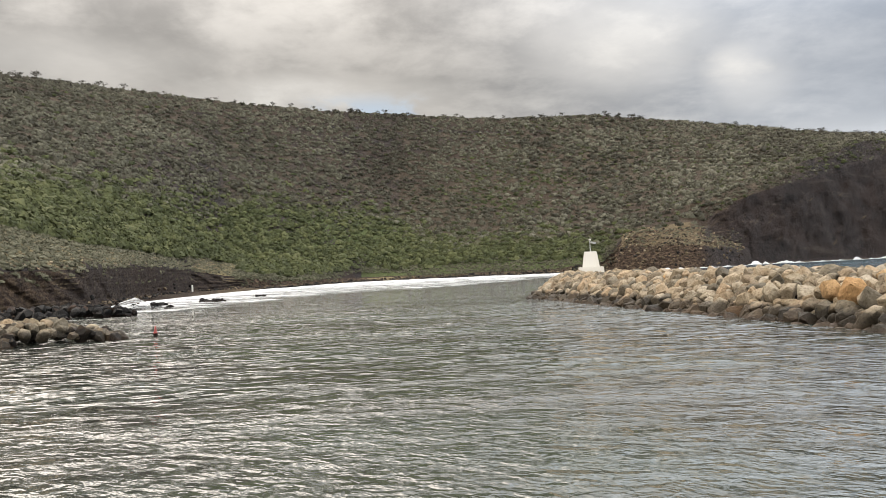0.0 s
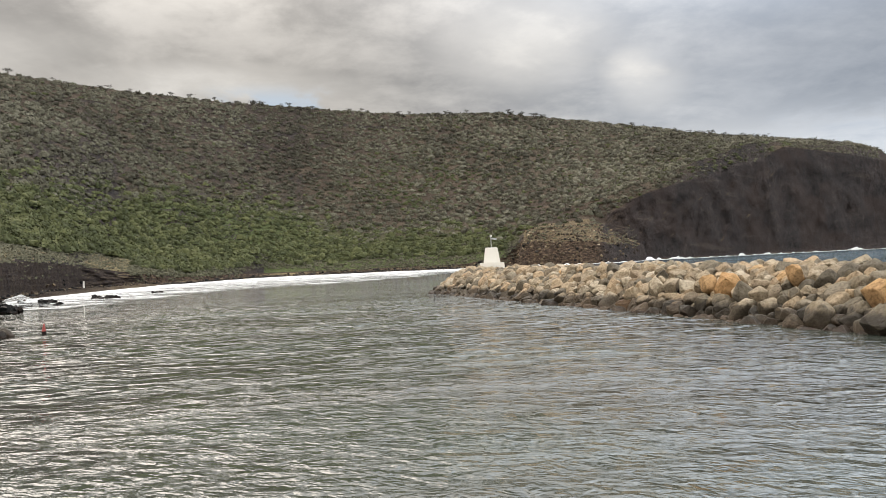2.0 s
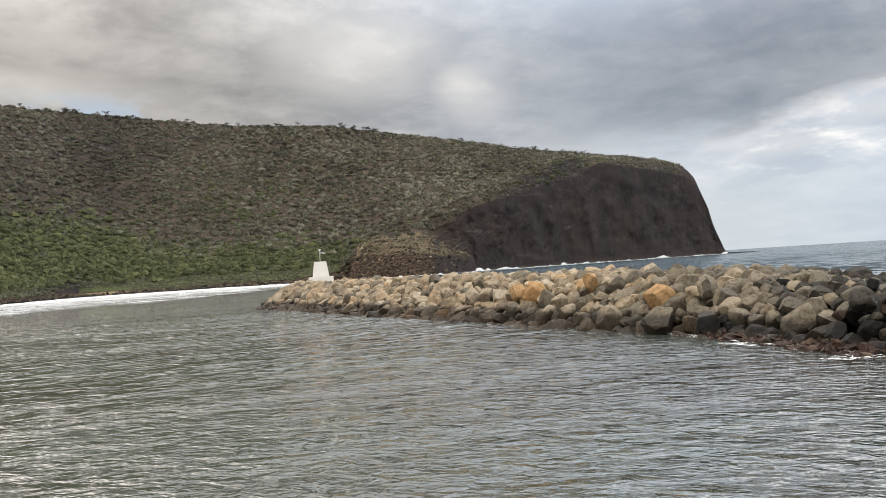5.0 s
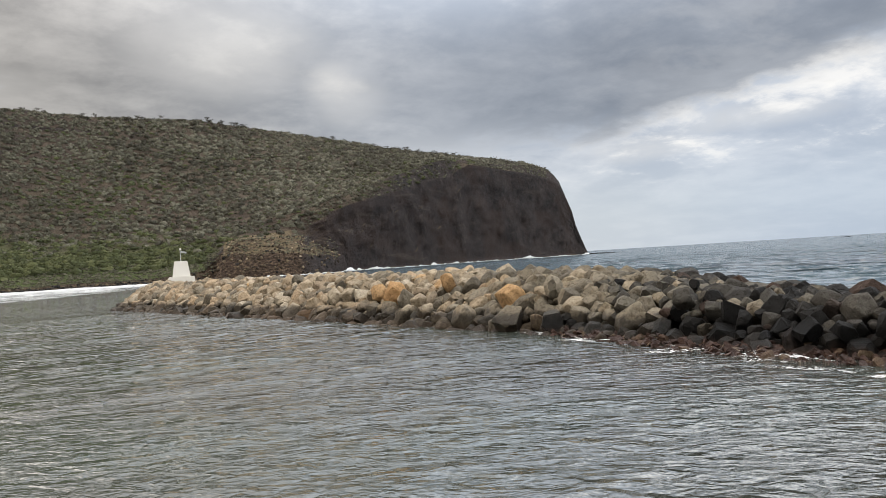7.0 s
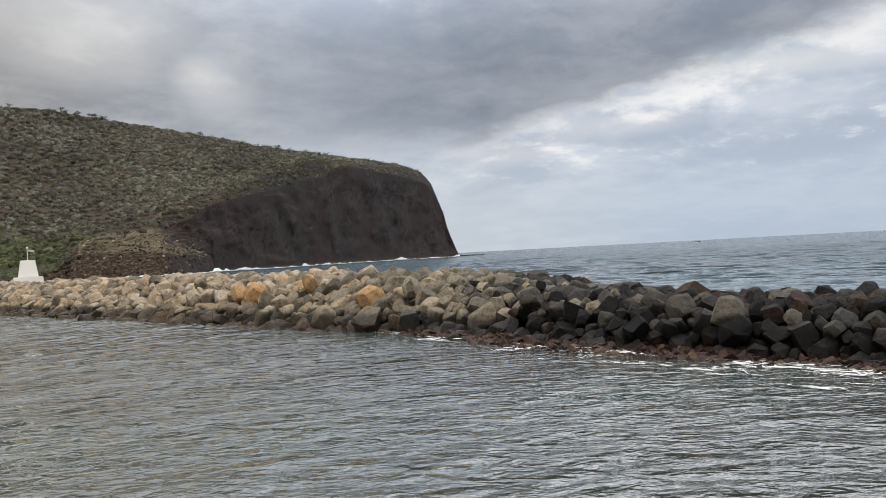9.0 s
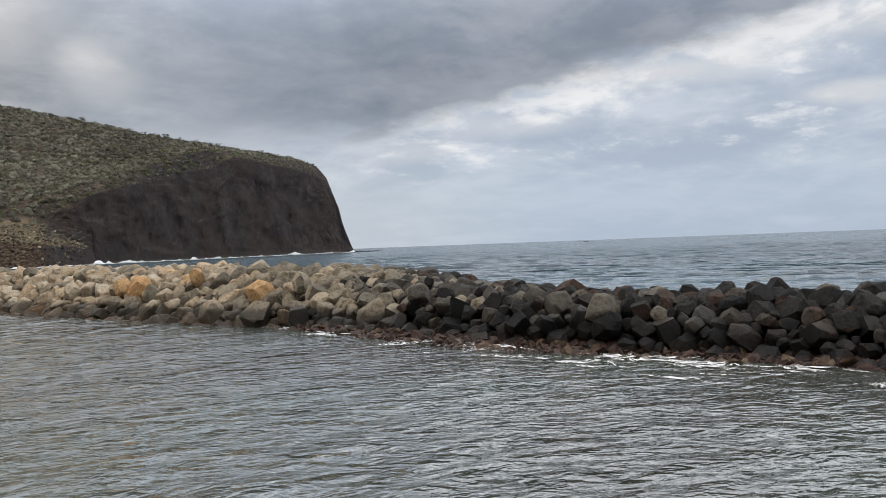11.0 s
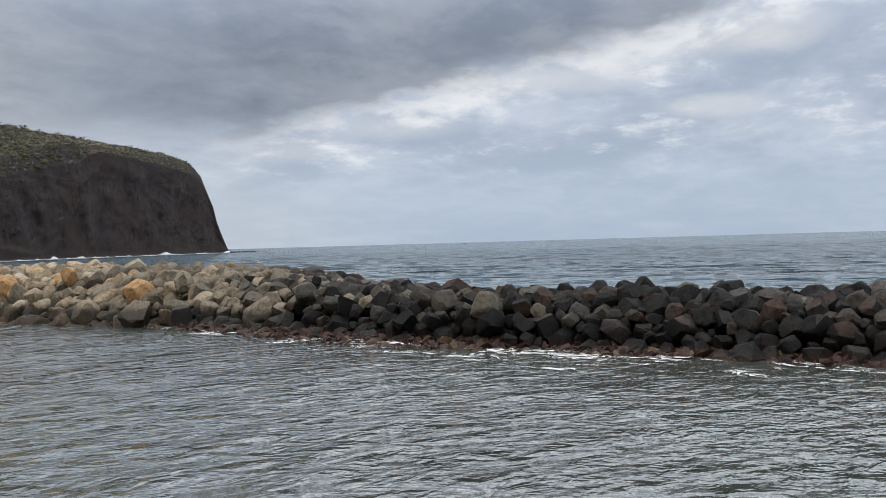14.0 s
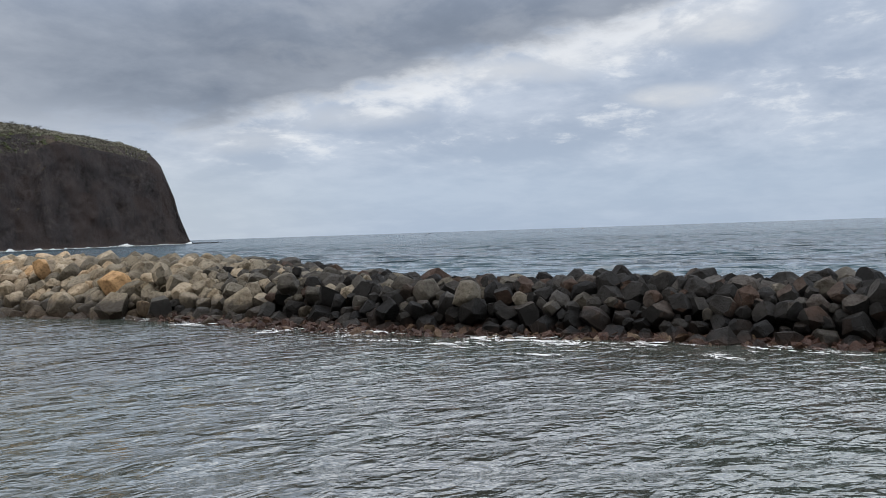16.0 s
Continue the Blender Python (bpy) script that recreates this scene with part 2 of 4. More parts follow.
REEF = boulder_material("reef_rubble", ((0.0, (0.10, 0.05, 0.036)), (0.5, (0.17, 0.075, 0.05)), (0.8, (0.24, 0.125, 0.08)), (0.92, (0.50, 0.36, 0.22)), (1.0, (0.62, 0.50, 0.36))))
WATER = water_material()


def land_material():
    m = Mat("dry_hillside", 0.95)
    m.p.inputs["Specular IOR Level"].default_value = 0.15
    g = m.node("NewGeometry")
    pos = m.coords()
    big = m.noise(pos, 0.012, 5, 0.6)
    mid = m.noise(pos, 0.09, 5, 0.65)
    fine = m.noise(pos, 0.6, 5, 0.65)
    soil = m.ramp(mid, (0.3, (0.036, 0.025, 0.018)), (0.5, (0.054, 0.039, 0.027)), (0.7, (0.085, 0.064, 0.044)))
    soil = m.mix(m.smooth(big, 0.4, 0.65), soil, m.mix(0.5, soil, (0.07, 0.056, 0.038)))
    green = m.ramp(fine, (0.3, (0.045, 0.055, 0.02)), (0.7, (0.09, 0.11, 0.04)))
    soil = m.mix(m.attribute("cover"), soil, green)
    soil = m.mix(m.attribute("straw"), soil, m.ramp(fine, (0.3, (0.13, 0.10, 0.055)), (0.6, (0.30, 0.235, 0.13))))
    # bare rock where it is steep
    nz = m.xyz(g.outputs["True Normal"])[2]
    steep = m.smooth(m.math("ADD", nz, m.math("MULTIPLY", m.math("SUBTRACT", mid, 0.5), 0.16)), 0.88, 0.74)
    col_pos = m.coords((1, 1, 0.75))
    streak = m.math("ADD", m.math("MULTIPLY", m.noise(col_pos, 0.34, 10, 0.78), 0.65), m.math("MULTIPLY", m.noise(pos, 0.05, 5, 0.6), 0.35))
    rock = m.ramp(streak, (0.34, (0.016, 0.0142, 0.0144)), (0.46, (0.029, 0.0245, 0.0240)), (0.55, (0.042, 0.0335, 0.0310)), (0.66, (0.080, 0.064, 0.057)))
    rock = m.mix(m.math("MULTIPLY", m.smooth(m.noise(pos, 0.035, 5), 0.48, 0.62), 0.8), rock, (0.038, 0.0275, 0.024))
    ledge = m.noise(m.coords((0.25, 0.25, 1.6), (radians(14), 0, 0)), 0.10, 5, 0.6, 0.5)
    rock = m.mix(m.math("MULTIPLY", m.smooth(ledge, 0.60, 0.68), 0.5), rock, (0.07, 0.056, 0.047))
    umber = m.ramp(m.noise(m.coords((1, 1, 2.5)), 0.5, 7, 0.7), (0.34, (0.018, 0.013, 0.011)), (0.48, (0.052, 0.035, 0.025)), (0.60, (0.115, 0.08, 0.052)), (0.74, (0.24, 0.18, 0.115)))
    rock = m.mix(m.attribute("umber"), rock, umber)
    col = m.mix(steep, soil, rock)
    bump = m.bump(m.noise(col_pos, 0.22, 9, 0.75), 1.0, 3.5)
    bump = m.bump(m.noise(m.coords((1, 1, 0.5)), 0.9, 6, 0.7), 0.8, 0.9, bump)
    bump = m.bump(fine, 0.5, 0.5, bump)
    return m.done(col, bump)


LAND = land_material()


def leaf_material(name, stops):
    m = Mat(name, 0.85)
    m.p.inputs["Specular IOR Level"].default_value = 0.2
    clump = m.noise(m.coords(), 1.1, 6, 0.7)
    tone = m.math("ADD", m.attribute("tone"), m.math("MULTIPLY", m.math("SUBTRACT", clump, 0.5), 1.3), True)
    return m.done(m.ramp(tone, *stops), m.bump(clump, 0.6, 0.7))


UMBER = boulder_material("brown_stone", ((0.0, (0.03, 0.022, 0.016)), (0.4, (0.06, 0.045, 0.032)), (0.7, (0.10, 0.075, 0.05)), (1.0, (0.2, 0.155, 0.10))))
SCRUB = leaf_material("dry_scrub", ((0.0, (0.027, 0.0238, 0.0155)), (0.35, (0.0460, 0.0424, 0.0285)), (0.65, (0.074, 0.0700, 0.048)), (1.0, (0.123, 0.118, 0.087))))
GREEN = leaf_material("green_foliage", ((0.0, (0.026, 0.031, 0.0115)), (0.5, (0.050, 0.057, 0.021)), (1.0, (0.088, 0.092, 0.037))))
WHITE = Mat("white_paint", 0.7, (0.62, 0.595, 0.54)).m
STRAW = leaf_material("dry_grass", ((0.0, (0.046, 0.044, 0.026)), (0.5, (0.076, 0.073, 0.046)), (1.0, (0.122, 0.115, 0.075))))
BARK = Mat("grey_bark", 0.9, (0.10, 0.085, 0.07)).m
STEEL = Mat("weathered_steel", 0.5, (0.35, 0.36, 0.36)).m


def foam_material(name, stretch, lo, hi, scale):
    """Broken white water, open between the patches."""
    m = Mat(name, 0.8, (0.52, 0.53, 0.525))
    v = m.coords(stretch)
    n = m.math("ADD", m.math("MULTIPLY", m.noise(v, scale, 5, 0.6, 0.6), 0.6), m.math("MULTIPLY", m.noise(v, 5.5 * scale, 6, 0.7, 0.8), 0.4))
    k = m.math("ADD", m.attribute("fade"), m.math("MULTIPLY", m.math("SUBTRACT", n, 0.5), 2.6))
    m.link(m.smooth(k, lo, hi), m.p.inputs["Alpha"])
    tone = m.ramp(m.noise(v, 2.2 * scale, 6, 0.65, 0.5), (0.35, (0.36, 0.375, 0.37)), (0.6, (0.56, 0.57, 0.565)))
    return m.done(tone, m.bump(n, 0.4, 0.3))


FOAM = foam_material("surf_foam", (0.35, 1.0, 1), 0.38, 0.95, 0.22)


def lace_material():
    """Thin threads of foam left on the water."""
    m = Mat("wash_foam", 0.8, (0.5, 0.5, 0.49))
    v = m.coords((1.5, 0.75, 1))
    thread = m.math("ABSOLUTE", m.math("SUBTRACT", m.noise(v, 1.5, 5, 0.6, 1.2), 0.5))
    patch = m.math("ADD", m.attribute("fade"), m.math("MULTIPLY", m.math("SUBTRACT", m.noise(v, 0.45, 4, 0.6, 0.5), 0.5), 3.2))
    thick = m.math("MULTIPLY", m.smooth(patch, 0.40, 1.1), 0.065)
    a = m.smooth(m.math("SUBTRACT", thick, thread), -0.004, 0.02)
    m.link(m.math("MULTIPLY", a, 0.85), m.p.inputs["Alpha"])
    return m.done()


STREAK = lace_material()
RED = Mat("red_paint", 0.6, (0.22, 0.04, 0.032)).m

# ---------------------------------------------------------------- helpers of this scene


def part(name, bm, material, parent=None, label=""):
    me = bpy.data.meshes.new(name)
    bm.to_mesh(me)
    bm.free()
    me.materials.append(material)
    ob = new(name, me)
    if parent is not None:
        ob.parent = parent
    return tagged(ob, label)


def sheet(name, verts, faces, material, smooth=True):
    me = bpy.data.meshes.new(name)
    me.from_pydata([tuple(v) for v in verts], [], [tuple(f) for f in faces])
    me.materials.append(material)
    me.polygons.foreach_set("use_smooth", [smooth] * len(me.polygons))
    me.update()
    return new(name, me)


def grid_faces(rows, cols):
    i = np.arange(rows * cols).reshape(rows, cols)
    return np.stack([i[:-1, :-1], i[1:, :-1], i[1:, 1:], i[:-1, 1:]], -1).reshape(-1, 4)


def wobble(x, y, scale, octaves=4, seed=0.0):
    return noise.fractal(Vector((x * scale + seed, y * scale - seed, seed)), 0.9, 2.1, octaves)


# ---------------------------------------------------------------- water
def build_water():
    az = np.radians(np.r_[np.arange(-180, -36, 3.0), np.arange(-36, 20, 0.35), np.arange(20, 96, 0.22), np.arange(96, 181, 3.0)])
    r = np.r_[0.0, 2, 4, 6, np.arange(7.5, 60, 0.36), np.geomspace(60.3, 300, 230), np.geomspace(304, 900, 60), np.geomspace(920, 4400, 26)]
    far = r[:, None]
    x, y = np.outer(r, np.sin(az)), np.outer(r, np.cos(az))
    rng = np.random.default_rng(4)

    def waves(lengths, each, lo, hi, slope, reach):
        z = np.zeros_like(x)
        for length in lengths:
            for _ in range(each):
                a = radians(rng.uniform(lo, hi))
                k = 2 * math.pi / (length * rng.uniform(0.85, 1.2))
                bend = 0.6 * np.sin(0.11 / length * (x * math.cos(a) - y * math.sin(a)) * 6.28 + rng.uniform(0, 6.28))
                z += slope / k * np.sin(k * (x * math.sin(a) + y * math.cos(a)) + bend + rng.uniform(0, 6.28)) * np.clip(length / (far * reach + 1e-6) - 0.4, 0, 1)
        return z

    # short wind ripples in the harbour, steeper seas outside
    inside = waves((0.75, 0.95, 1.2, 1.5, 1.9, 2.6), 4, -50, 70, 0.013, 0.0125)
    inside *= 0.75 + 0.35 * np.sin(0.16 * x + 0.09 * y) * np.sin(0.13 * y - 0.05 * x + 1.0)
    outside = waves((2.0, 2.5, 3.1, 3.9, 5.2, 7.5), 5, 20, 100, 0.035, 0.016)
    open_side = np.clip((x - 38) / 14, 0, 1)
    z = inside * np.clip((26 - x) / 8, 0.3, 1) * (1 - open_side) * np.clip((110 - far) / 40, 0, 1) + outside * open_side * np.clip((3000 - far) / 2000, 0, 1)
    verts = np.stack([x, y, z], -1).reshape(-1, 3)
    ob = sheet("water", verts, grid_faces(len(r), len(az))[:, ::-1], WATER)
    tagged(ob, "grey-green rippled sea water in a sheltered harbour", "water", kind="structure")


build_water()

# ---------------------------------------------------------------- land: the far shore, hill and headland
def table(az, *pairs):
    a = np.array(pairs, float)
    return np.interp(az, a[:, 0], a[:, 1])


def shore_r(az):
    return table(az, (-75, 70), (-40, 92), (-29.5, 100), (-24.6, 118), (-21.8, 150), (-17.8, 195), (-14, 250), (-9.3, 325), (-6, 395), (-2.7, 405), (8, 402), (16, 395), (19, 400), (20.8, 418), (21.4, 452), (25, 486), (31, 566), (36, 646), (38.6, 690))


def bank_r(az):
    return table(az, (-75, 84), (-40, 100), (-29.5, 108), (-24.6, 130), (-21.8, 168), (-17.8, 265), (-14, 290), (-9.3, 345), (-6, 410), (-2.7, 420), (8, 416), (12, 410), (16, 424), (18.8, 442), (21.4, 456), (25, 490), (31, 570), (36, 650), (38.6, 692))


def edge_el(az):
    """Elevation of the top of the bank or cliff, in degrees."""
    return table(az, (-75, 1.6), (-29.5, 1.3), (-25, 1.25), (-21, 1.3), (-18, 0.9), (-15.6, 0.4), (-13.5, 0.1), (-12, -0.15), (8, -0.15), (11.5, 0.2), (12.8, 1.6), (14, 2.25), (17, 2.25), (18.3, 2.3), (18.7, 2.5), (19.1, 3.15), (20.5, 4.0), (21.8, 4.5), (23.4, 4.9), (25.4, 5.28), (27.4, 5.9), (29.3, 6.22), (29.8, 6.66), (30.6, 7.02), (31.5, 6.84), (33, 6.47), (34.8, 5.98), (36.2, 5.5), (37.0, 5.0), (37.4, 4.0), (37.8, 2.9), (38.05, 1.7), (38.75, -0.2), (38.8, -0.6))


def knoll(az):
    """Distance and elevation of the crest behind the bank."""
    return table(az, (-75, 130), (-29.4, 150), (-25, 175), (-21, 225), (-15.5, 330), (-9, 400), (-3, 470), (12, 470), (18.8, 475), (21.4, 490), (25, 525), (30.3, 600), (36, 690), (38.6, 700)), \
        table(az, (-75, 5), (-29.4, 4.15), (-25, 3.1), (-21, 2.3), (-18, 1.75), (-15.5, 1.15), (-9, 1.3), (-3, 1.9), (12, 2.7), (15, 3.3), (18.8, 4.1), (20.6, 4.85), (24.8, 6.1), (28, 6.9), (30.3, 7.15), (33, 6.7), (34.8, 6.25), (36.5, 5.75), (37.0, 5.1), (37.4, 4.0), (37.8, 2.9), (38.05, 1.7), (38.75, -0.2), (38.8, -0.6))


def ridge(az):
    return table(az, (-75, 500), (-29, 560), (0, 700), (11, 740), (17, 760), (22.6, 740), (30.3, 660), (36, 720), (38.6, 712)), \
        table(az, (-75, 14), (-36, 13.8), (-29.1, 13.6), (-24.2, 13.35), (-18.8, 12.9), (-13.1, 12.25), (-7.1, 11.75), (0.4, 11.2), (5.2, 10.8), (11.3, 10.6), (17.1, 9.7), (22.6, 8.7), (25, 8.15), (27.5, 7.7), (30.9, 7.15), (33, 6.72), (34.8, 6.27), (36.5, 5.7), (37.0, 5.0), (37.4, 3.9), (37.8, 2.8), (38.05, 1.6), (38.75, -0.3), (38.8, -0.7))


EYE_Z = 3.6


def high(r, el):
    return EYE_Z + r * math.tan(radians(el))


def land_line(az):
    """One section of the land along a bearing: distances and heights."""
    rs, rb = float(shore_r(az)), float(bank_r(az))
    ze = max(high(rb, float(edge_el(az))), 0.6)
    run = 2.0 + 0.30 * ze
    rk, ek = (float(v) for v in knoll(az))
    rk = max(rk, rb + run + 4)
    zk = max(high(rk, ek), 0.5)
    rr, er = (float(v) for v in ridge(az))
    rr = max(rr, rk + 8)
    zr = max(high(rr, er), 0.5)
    r, z = [], []
    # a bench of older rock below the cliff: its brow and its back
    low = float(table(az, (12, 0), (12.8, 10), (13.5, 12), (17, 11.5), (19, 10.3), (20.6, 8.8), (21.3, 7), (21.6, 0)))
    back = float(table(az, (12, 0), (12.8, 14), (14, 20.5), (18.4, 21), (19.2, 17), (20.6, 11.5), (21.3, 9), (21.6, 0)))
    for u in np.linspace(0, 1, 34, endpoint=False):
        q = rs - 12 + (rb - rs + 12) * u
        b = (q - rs) / max(rb - rs, 1)
        h = -1.2 + 1.2 * (q - rs + 12) / 12 if q < rs else 0.9 * b
        if low > 0 and q > rs:
            h = max(h, low * min(1, (q - rs) / 8) ** 0.7 + (back - low) * max(0, (q - rs - 8) / max(rb - rs - 8, 1)))
        r.append(q), z.append(h)
    foot = z[-1] if low > 0 else 0.9 if rb - rs > 5 else 0.2
    for u in np.linspace(0, 1, 30, endpoint=False):
        r.append(rb + run * u), z.append(max(foot, foot + (ze - foot) * (u ** 0.9)))
    for u in np.linspace(0, 1, 26, endpoint=False):
        r.append(rb + run + (rk - rb - run) * u), z.append(ze + (zk - ze) * (u ** (0.8 if az < -12 else 1.0)))
    for u in np.linspace(0, 1, 80, endpoint=False):
        r.append(rk + (rr - rk) * u), z.append(zk + (zr - zk) * u ** 1.22)
    for u in np.linspace(0, 1, 12):
        r.append(rr + 350 * u), z.append(zr - (6 + 0.05 * zr) * u - (zr + 8) * max(0, u - 0.7) / 0.3)
    return r, z


def green_cover(az, el):
    top = table(az, (-40, 7.6), (-29, 7.4), (-22.7, 6.5), (-17, 5.6), (-11.4, 5.5), (-6.7, 4.7), (-3.4, 4.0), (-1.5, 2.7), (1, 1.9), (5, 1.8), (9, 1.8), (12, 1.7), (13.5, 0.6), (15, -0.5))
    return np.clip((top - el) / 1.6 + 0.5, 0, 1)


LAND_AZ = np.arange(-75, 38.85, 0.2)


def build_land():
    verts, cover, straw, umber = [], [], [], []
    for az in LAND_AZ:
        s, c = math.sin(radians(az)), math.cos(radians(az))
        r, z = land_line(az)
        fade = min(1, max(0, (37.0 - az) / 1.5))
        for k, (q, h) in enumerate(zip(r, z)):
            x, y = q * s, q * c
            if 34 <= k < 64:  # broken rock face
                push = 4.6 * wobble(az * 14, h * 0.6, 0.09, 5, 3.1) + 1.2 * wobble(x, y + 2 * h, 0.25, 3, 7.7)
                amp = min(1, (h + 1) / 12) * min(1, (64 - k) / 6)
                if az < -14:  # low lava bank: ledges and hollows
                    amp = min(1, (64 - k) / 8, (k - 33) / 4)
                    push = 2.2 * wobble(q * s * 0.5, q * c * 0.5 + h, 0.35, 4, 3.1) + 0.9 * wobble(x * 0.3, h * 2.5, 0.6, 4, 7.7)
                x, y = x - push * amp * s, y - push * amp * c
            elif k >= 64 and q > 60:
                far = min(1, (k - 63) / 20) * fade
                h += far * (2.2 * wobble(x, y, 0.012, 4, 1.3) + 0.8 * wobble(x, y, 0.06, 3, 5.0)) * (0.35 if k > 160 or q < 250 else 1)
            elif h > 0.4:
                h += 0.5 * wobble(x, y, 0.12, 4, 2.2) + (1.3 * wobble(x, y, 0.1, 4, 9.0) if h > 3 else 0)
            el = math.degrees(math.atan2(h - EYE_Z, q))
            verts.append((x, y, h))
            g = float(green_cover(az, el)) if k >= 64 else 0.0
            near = az < -11 and q < float(knoll(az)[0]) + 8
            dry = min(1.0, max(0.0, (-11.5 - az) / 5)) * min(1.0, max(0.0, (float(knoll(az)[0]) + 8 - q) / 12)) if near else 0.0
            cover.append(g * (1 - 0.65 * dry))
            d = 0.0
            if near and 60 <= k < 92:
                d = 0.6 * dry
            if near and 48 <= k < 64:
                d = dry * max(0.0, min(0.8, 0.5 * (k - 48) / 16 + 1.2 * wobble(x, y, 0.09, 4, 2.0)))
            if 12 < az < 19.4 and 12 < k < (72 if az < 17.5 else 34) and h > 3:
                d = 0.38
            if -16 < az < 12 and h < 2.0 and k < 64:
                d = 0.9 if -7.4 < az < -2.8 else 0.15
            straw.append(d)
            umber.append((min(1, max(0, (18.6 - az) / 0.6)) if az > -14 else min(1, max(0.3, (-24.5 - az) / 2.5))) if k < 64 else 0.0)
    n = len(r)
    ob = sheet("ground", verts, grid_faces(len(LAND_AZ), n), LAND)
    for name, values in (("cover", cover), ("straw", straw), ("umber", umber)):
        at = ob.data.attributes.new(name, "FLOAT", "POINT")
        at.data.foreach_set("value", values)
    tagged(ob, "dry brown hillside falling to a dark lava sea cliff and a narrow beach", "hillside", kind="structure")
    return np.array(verts).reshape(len(LAND_AZ), n, 3)


GROUND = build_land()


# ---------------------------------------------------------------- breakwater
def inner_x(y):
    """Where the harbour-side waterline of the breakwater runs."""
    return float(np.interp(y, (-30, -5, 2, 8, 15, 23, 30, 38, 45, 55, 66, 82, 94), (23.6, 23.3, 23.2, 22.6, 22.3, 21.8, 20.8, 19.7, 18.7, 17.0, 15.0, 12.6, 10.4)))


def crest_z(y):
    return float(np.interp(y, (-30, 12, 16, 20, 24, 28, 40, 65, 100), (1.74, 1.68, 1.72, 1.85, 2.15, 2.42, 2.58, 2.6, 2.4)))


HEAD = Vector((18.4, 95.5))


def section(y):
    """The breakwater's cross-section: distances from the waterline and heights."""
    tan = float(np.interp(y, (14, 30), (0, 1)))
    top = crest_z(y)
    s = [a + (b - a) * tan for a, b in ((-0.6, -0.5), (0.15, 0.4), (1.0, 2.0), (1.9, 4.5), (4.6, 10.5), (6.4, 13.0), (8.0, 16.0))]
    return s, [-0.5, 0.12, 0.12 + (top - 0.12) * (0.56 - 0.06 * tan), top, top - 0.12 - 0.15 * tan, 0.4 * top, -0.6]


def mound(x, y):
    """Height of the breakwater's stone surface."""
    s = 8.0 - math.hypot(x - HEAD.x, y - HEAD.y) if y > HEAD.y else x - inner_x(y)
    return float(np.interp(s, *section(y)))


def boulder_mesh(name, material, seed, rounded, level=3):
    """A quarried stone: a lump split along random planes, its edges worn."""
    rnd = random.Random(seed)
    bm = bmesh.new()
    bmesh.ops.create_icosphere(bm, subdivisions=1, radius=1.1)
    off = Vector((seed * 3.7, seed * 1.3, 0))
    for v in bm.verts:
        v.co *= 1 + 0.25 * noise.noise(v.co * 1.2 + off)
    cuts = []
    near, far = (0.6, 0.9) if rounded else (0.5, 0.88)
    for axis in ((1, 0, 0), (-1, 0, 0), (0, 1, 0), (0, -1, 0), (0, 0, 1), (0, 0, -1)):
        n = Vector(axis) + Vector((rnd.gauss(0, 0.25), rnd.gauss(0, 0.25), rnd.gauss(0, 0.25)))
        cuts.append((n.normalized(), rnd.uniform(near, far)))
    for _ in range(rnd.randint(4, 7) if rounded else rnd.randint(2, 5)):
        cuts.append((Vector((rnd.gauss(0, 1), rnd.gauss(0, 1), rnd.gauss(0, 1))).normalized(), rnd.uniform(0.66, 0.92)))
    for n, d in cuts:
        bmesh.ops.bisect_plane(bm, geom=bm.verts[:] + bm.edges[:] + bm.faces[:], plane_co=n * d, plane_no=n, clear_outer=True)
        rim = [e for e in bm.edges if e.is_boundary]
        if rim:
            bmesh.ops.contextual_create(bm, geom=rim)
    bmesh.ops.dissolve_limit(bm, angle_limit=radians(15), verts=bm.verts[:], edges=bm.edges[:])
    if level > 1:
        wide = rnd.uniform(0.13, 0.21) if rounded else rnd.uniform(0.04, 0.09)
        bmesh.ops.bevel(bm, geom=bm.edges[:], offset=wide, segments=2 if rounded and level > 2 else 1, profile=0.5, affect="EDGES", clamp_overlap=True)
    bmesh.ops.triangulate(bm, faces=bm.faces[:])
    for most in (0.42,) if level > 2 else ():
        bmesh.ops.subdivide_edges(bm, edges=[e for e in bm.edges if e.calc_length() > most], cuts=1)
        bmesh.ops.triangulate(bm, faces=bm.faces[:])
    for v in bm.verts:
        v.co *= 1 + 0.06 * noise.noise(v.co * 2.4 + off) + (0.04 * noise.noise(v.co * 6 + off) if level > 2 else 0)
    if rounded and level > 1:
        for _ in range(4 if level > 2 else 2):
            bmesh.ops.smooth_vert(bm, verts=bm.verts[:], factor=0.5, use_axis_x=True, use_axis_y=True, use_axis_z=True)
        for v in bm.verts:
            v.co *= 1.13 if level > 2 else 1.08
    bmesh.ops.recalc_face_normals(bm, faces=bm.faces[:])
    for e in bm.edges:
        e.smooth = e.calc_face_angle(0) < (0.7 if rounded else 0.36)
    for f in bm.faces:
        f.smooth = level > 1
    me = bpy.data.meshes.new(name)
    bm.to_mesh(me)
    bm.free()
    me.materials.append(material)
    return me


def rock_set(level):
    return {
        "tan": [boulder_mesh("boulder", TAN, 10 + i, i % 5 > 0, level) for i in range(12)],
        "ochre": [boulder_mesh("boulder", ORANGE, 40 + i, True, level) for i in range(3)],
        "grey": [boulder_mesh("boulder", MIXED, 60 + i, i % 3 > 0, level) for i in range(10)],
        "slate": [boulder_mesh("boulder", SLATE, 100 + i, i % 4 == 0, level) for i in range(10)],
        "dark": [boulder_mesh("boulder", DARK, 80 + i, False, level) for i in range(16)],
        "brown": [boulder_mesh("boulder", UMBER, 180 + i, i % 2 == 0, level) for i in range(6)],
    }


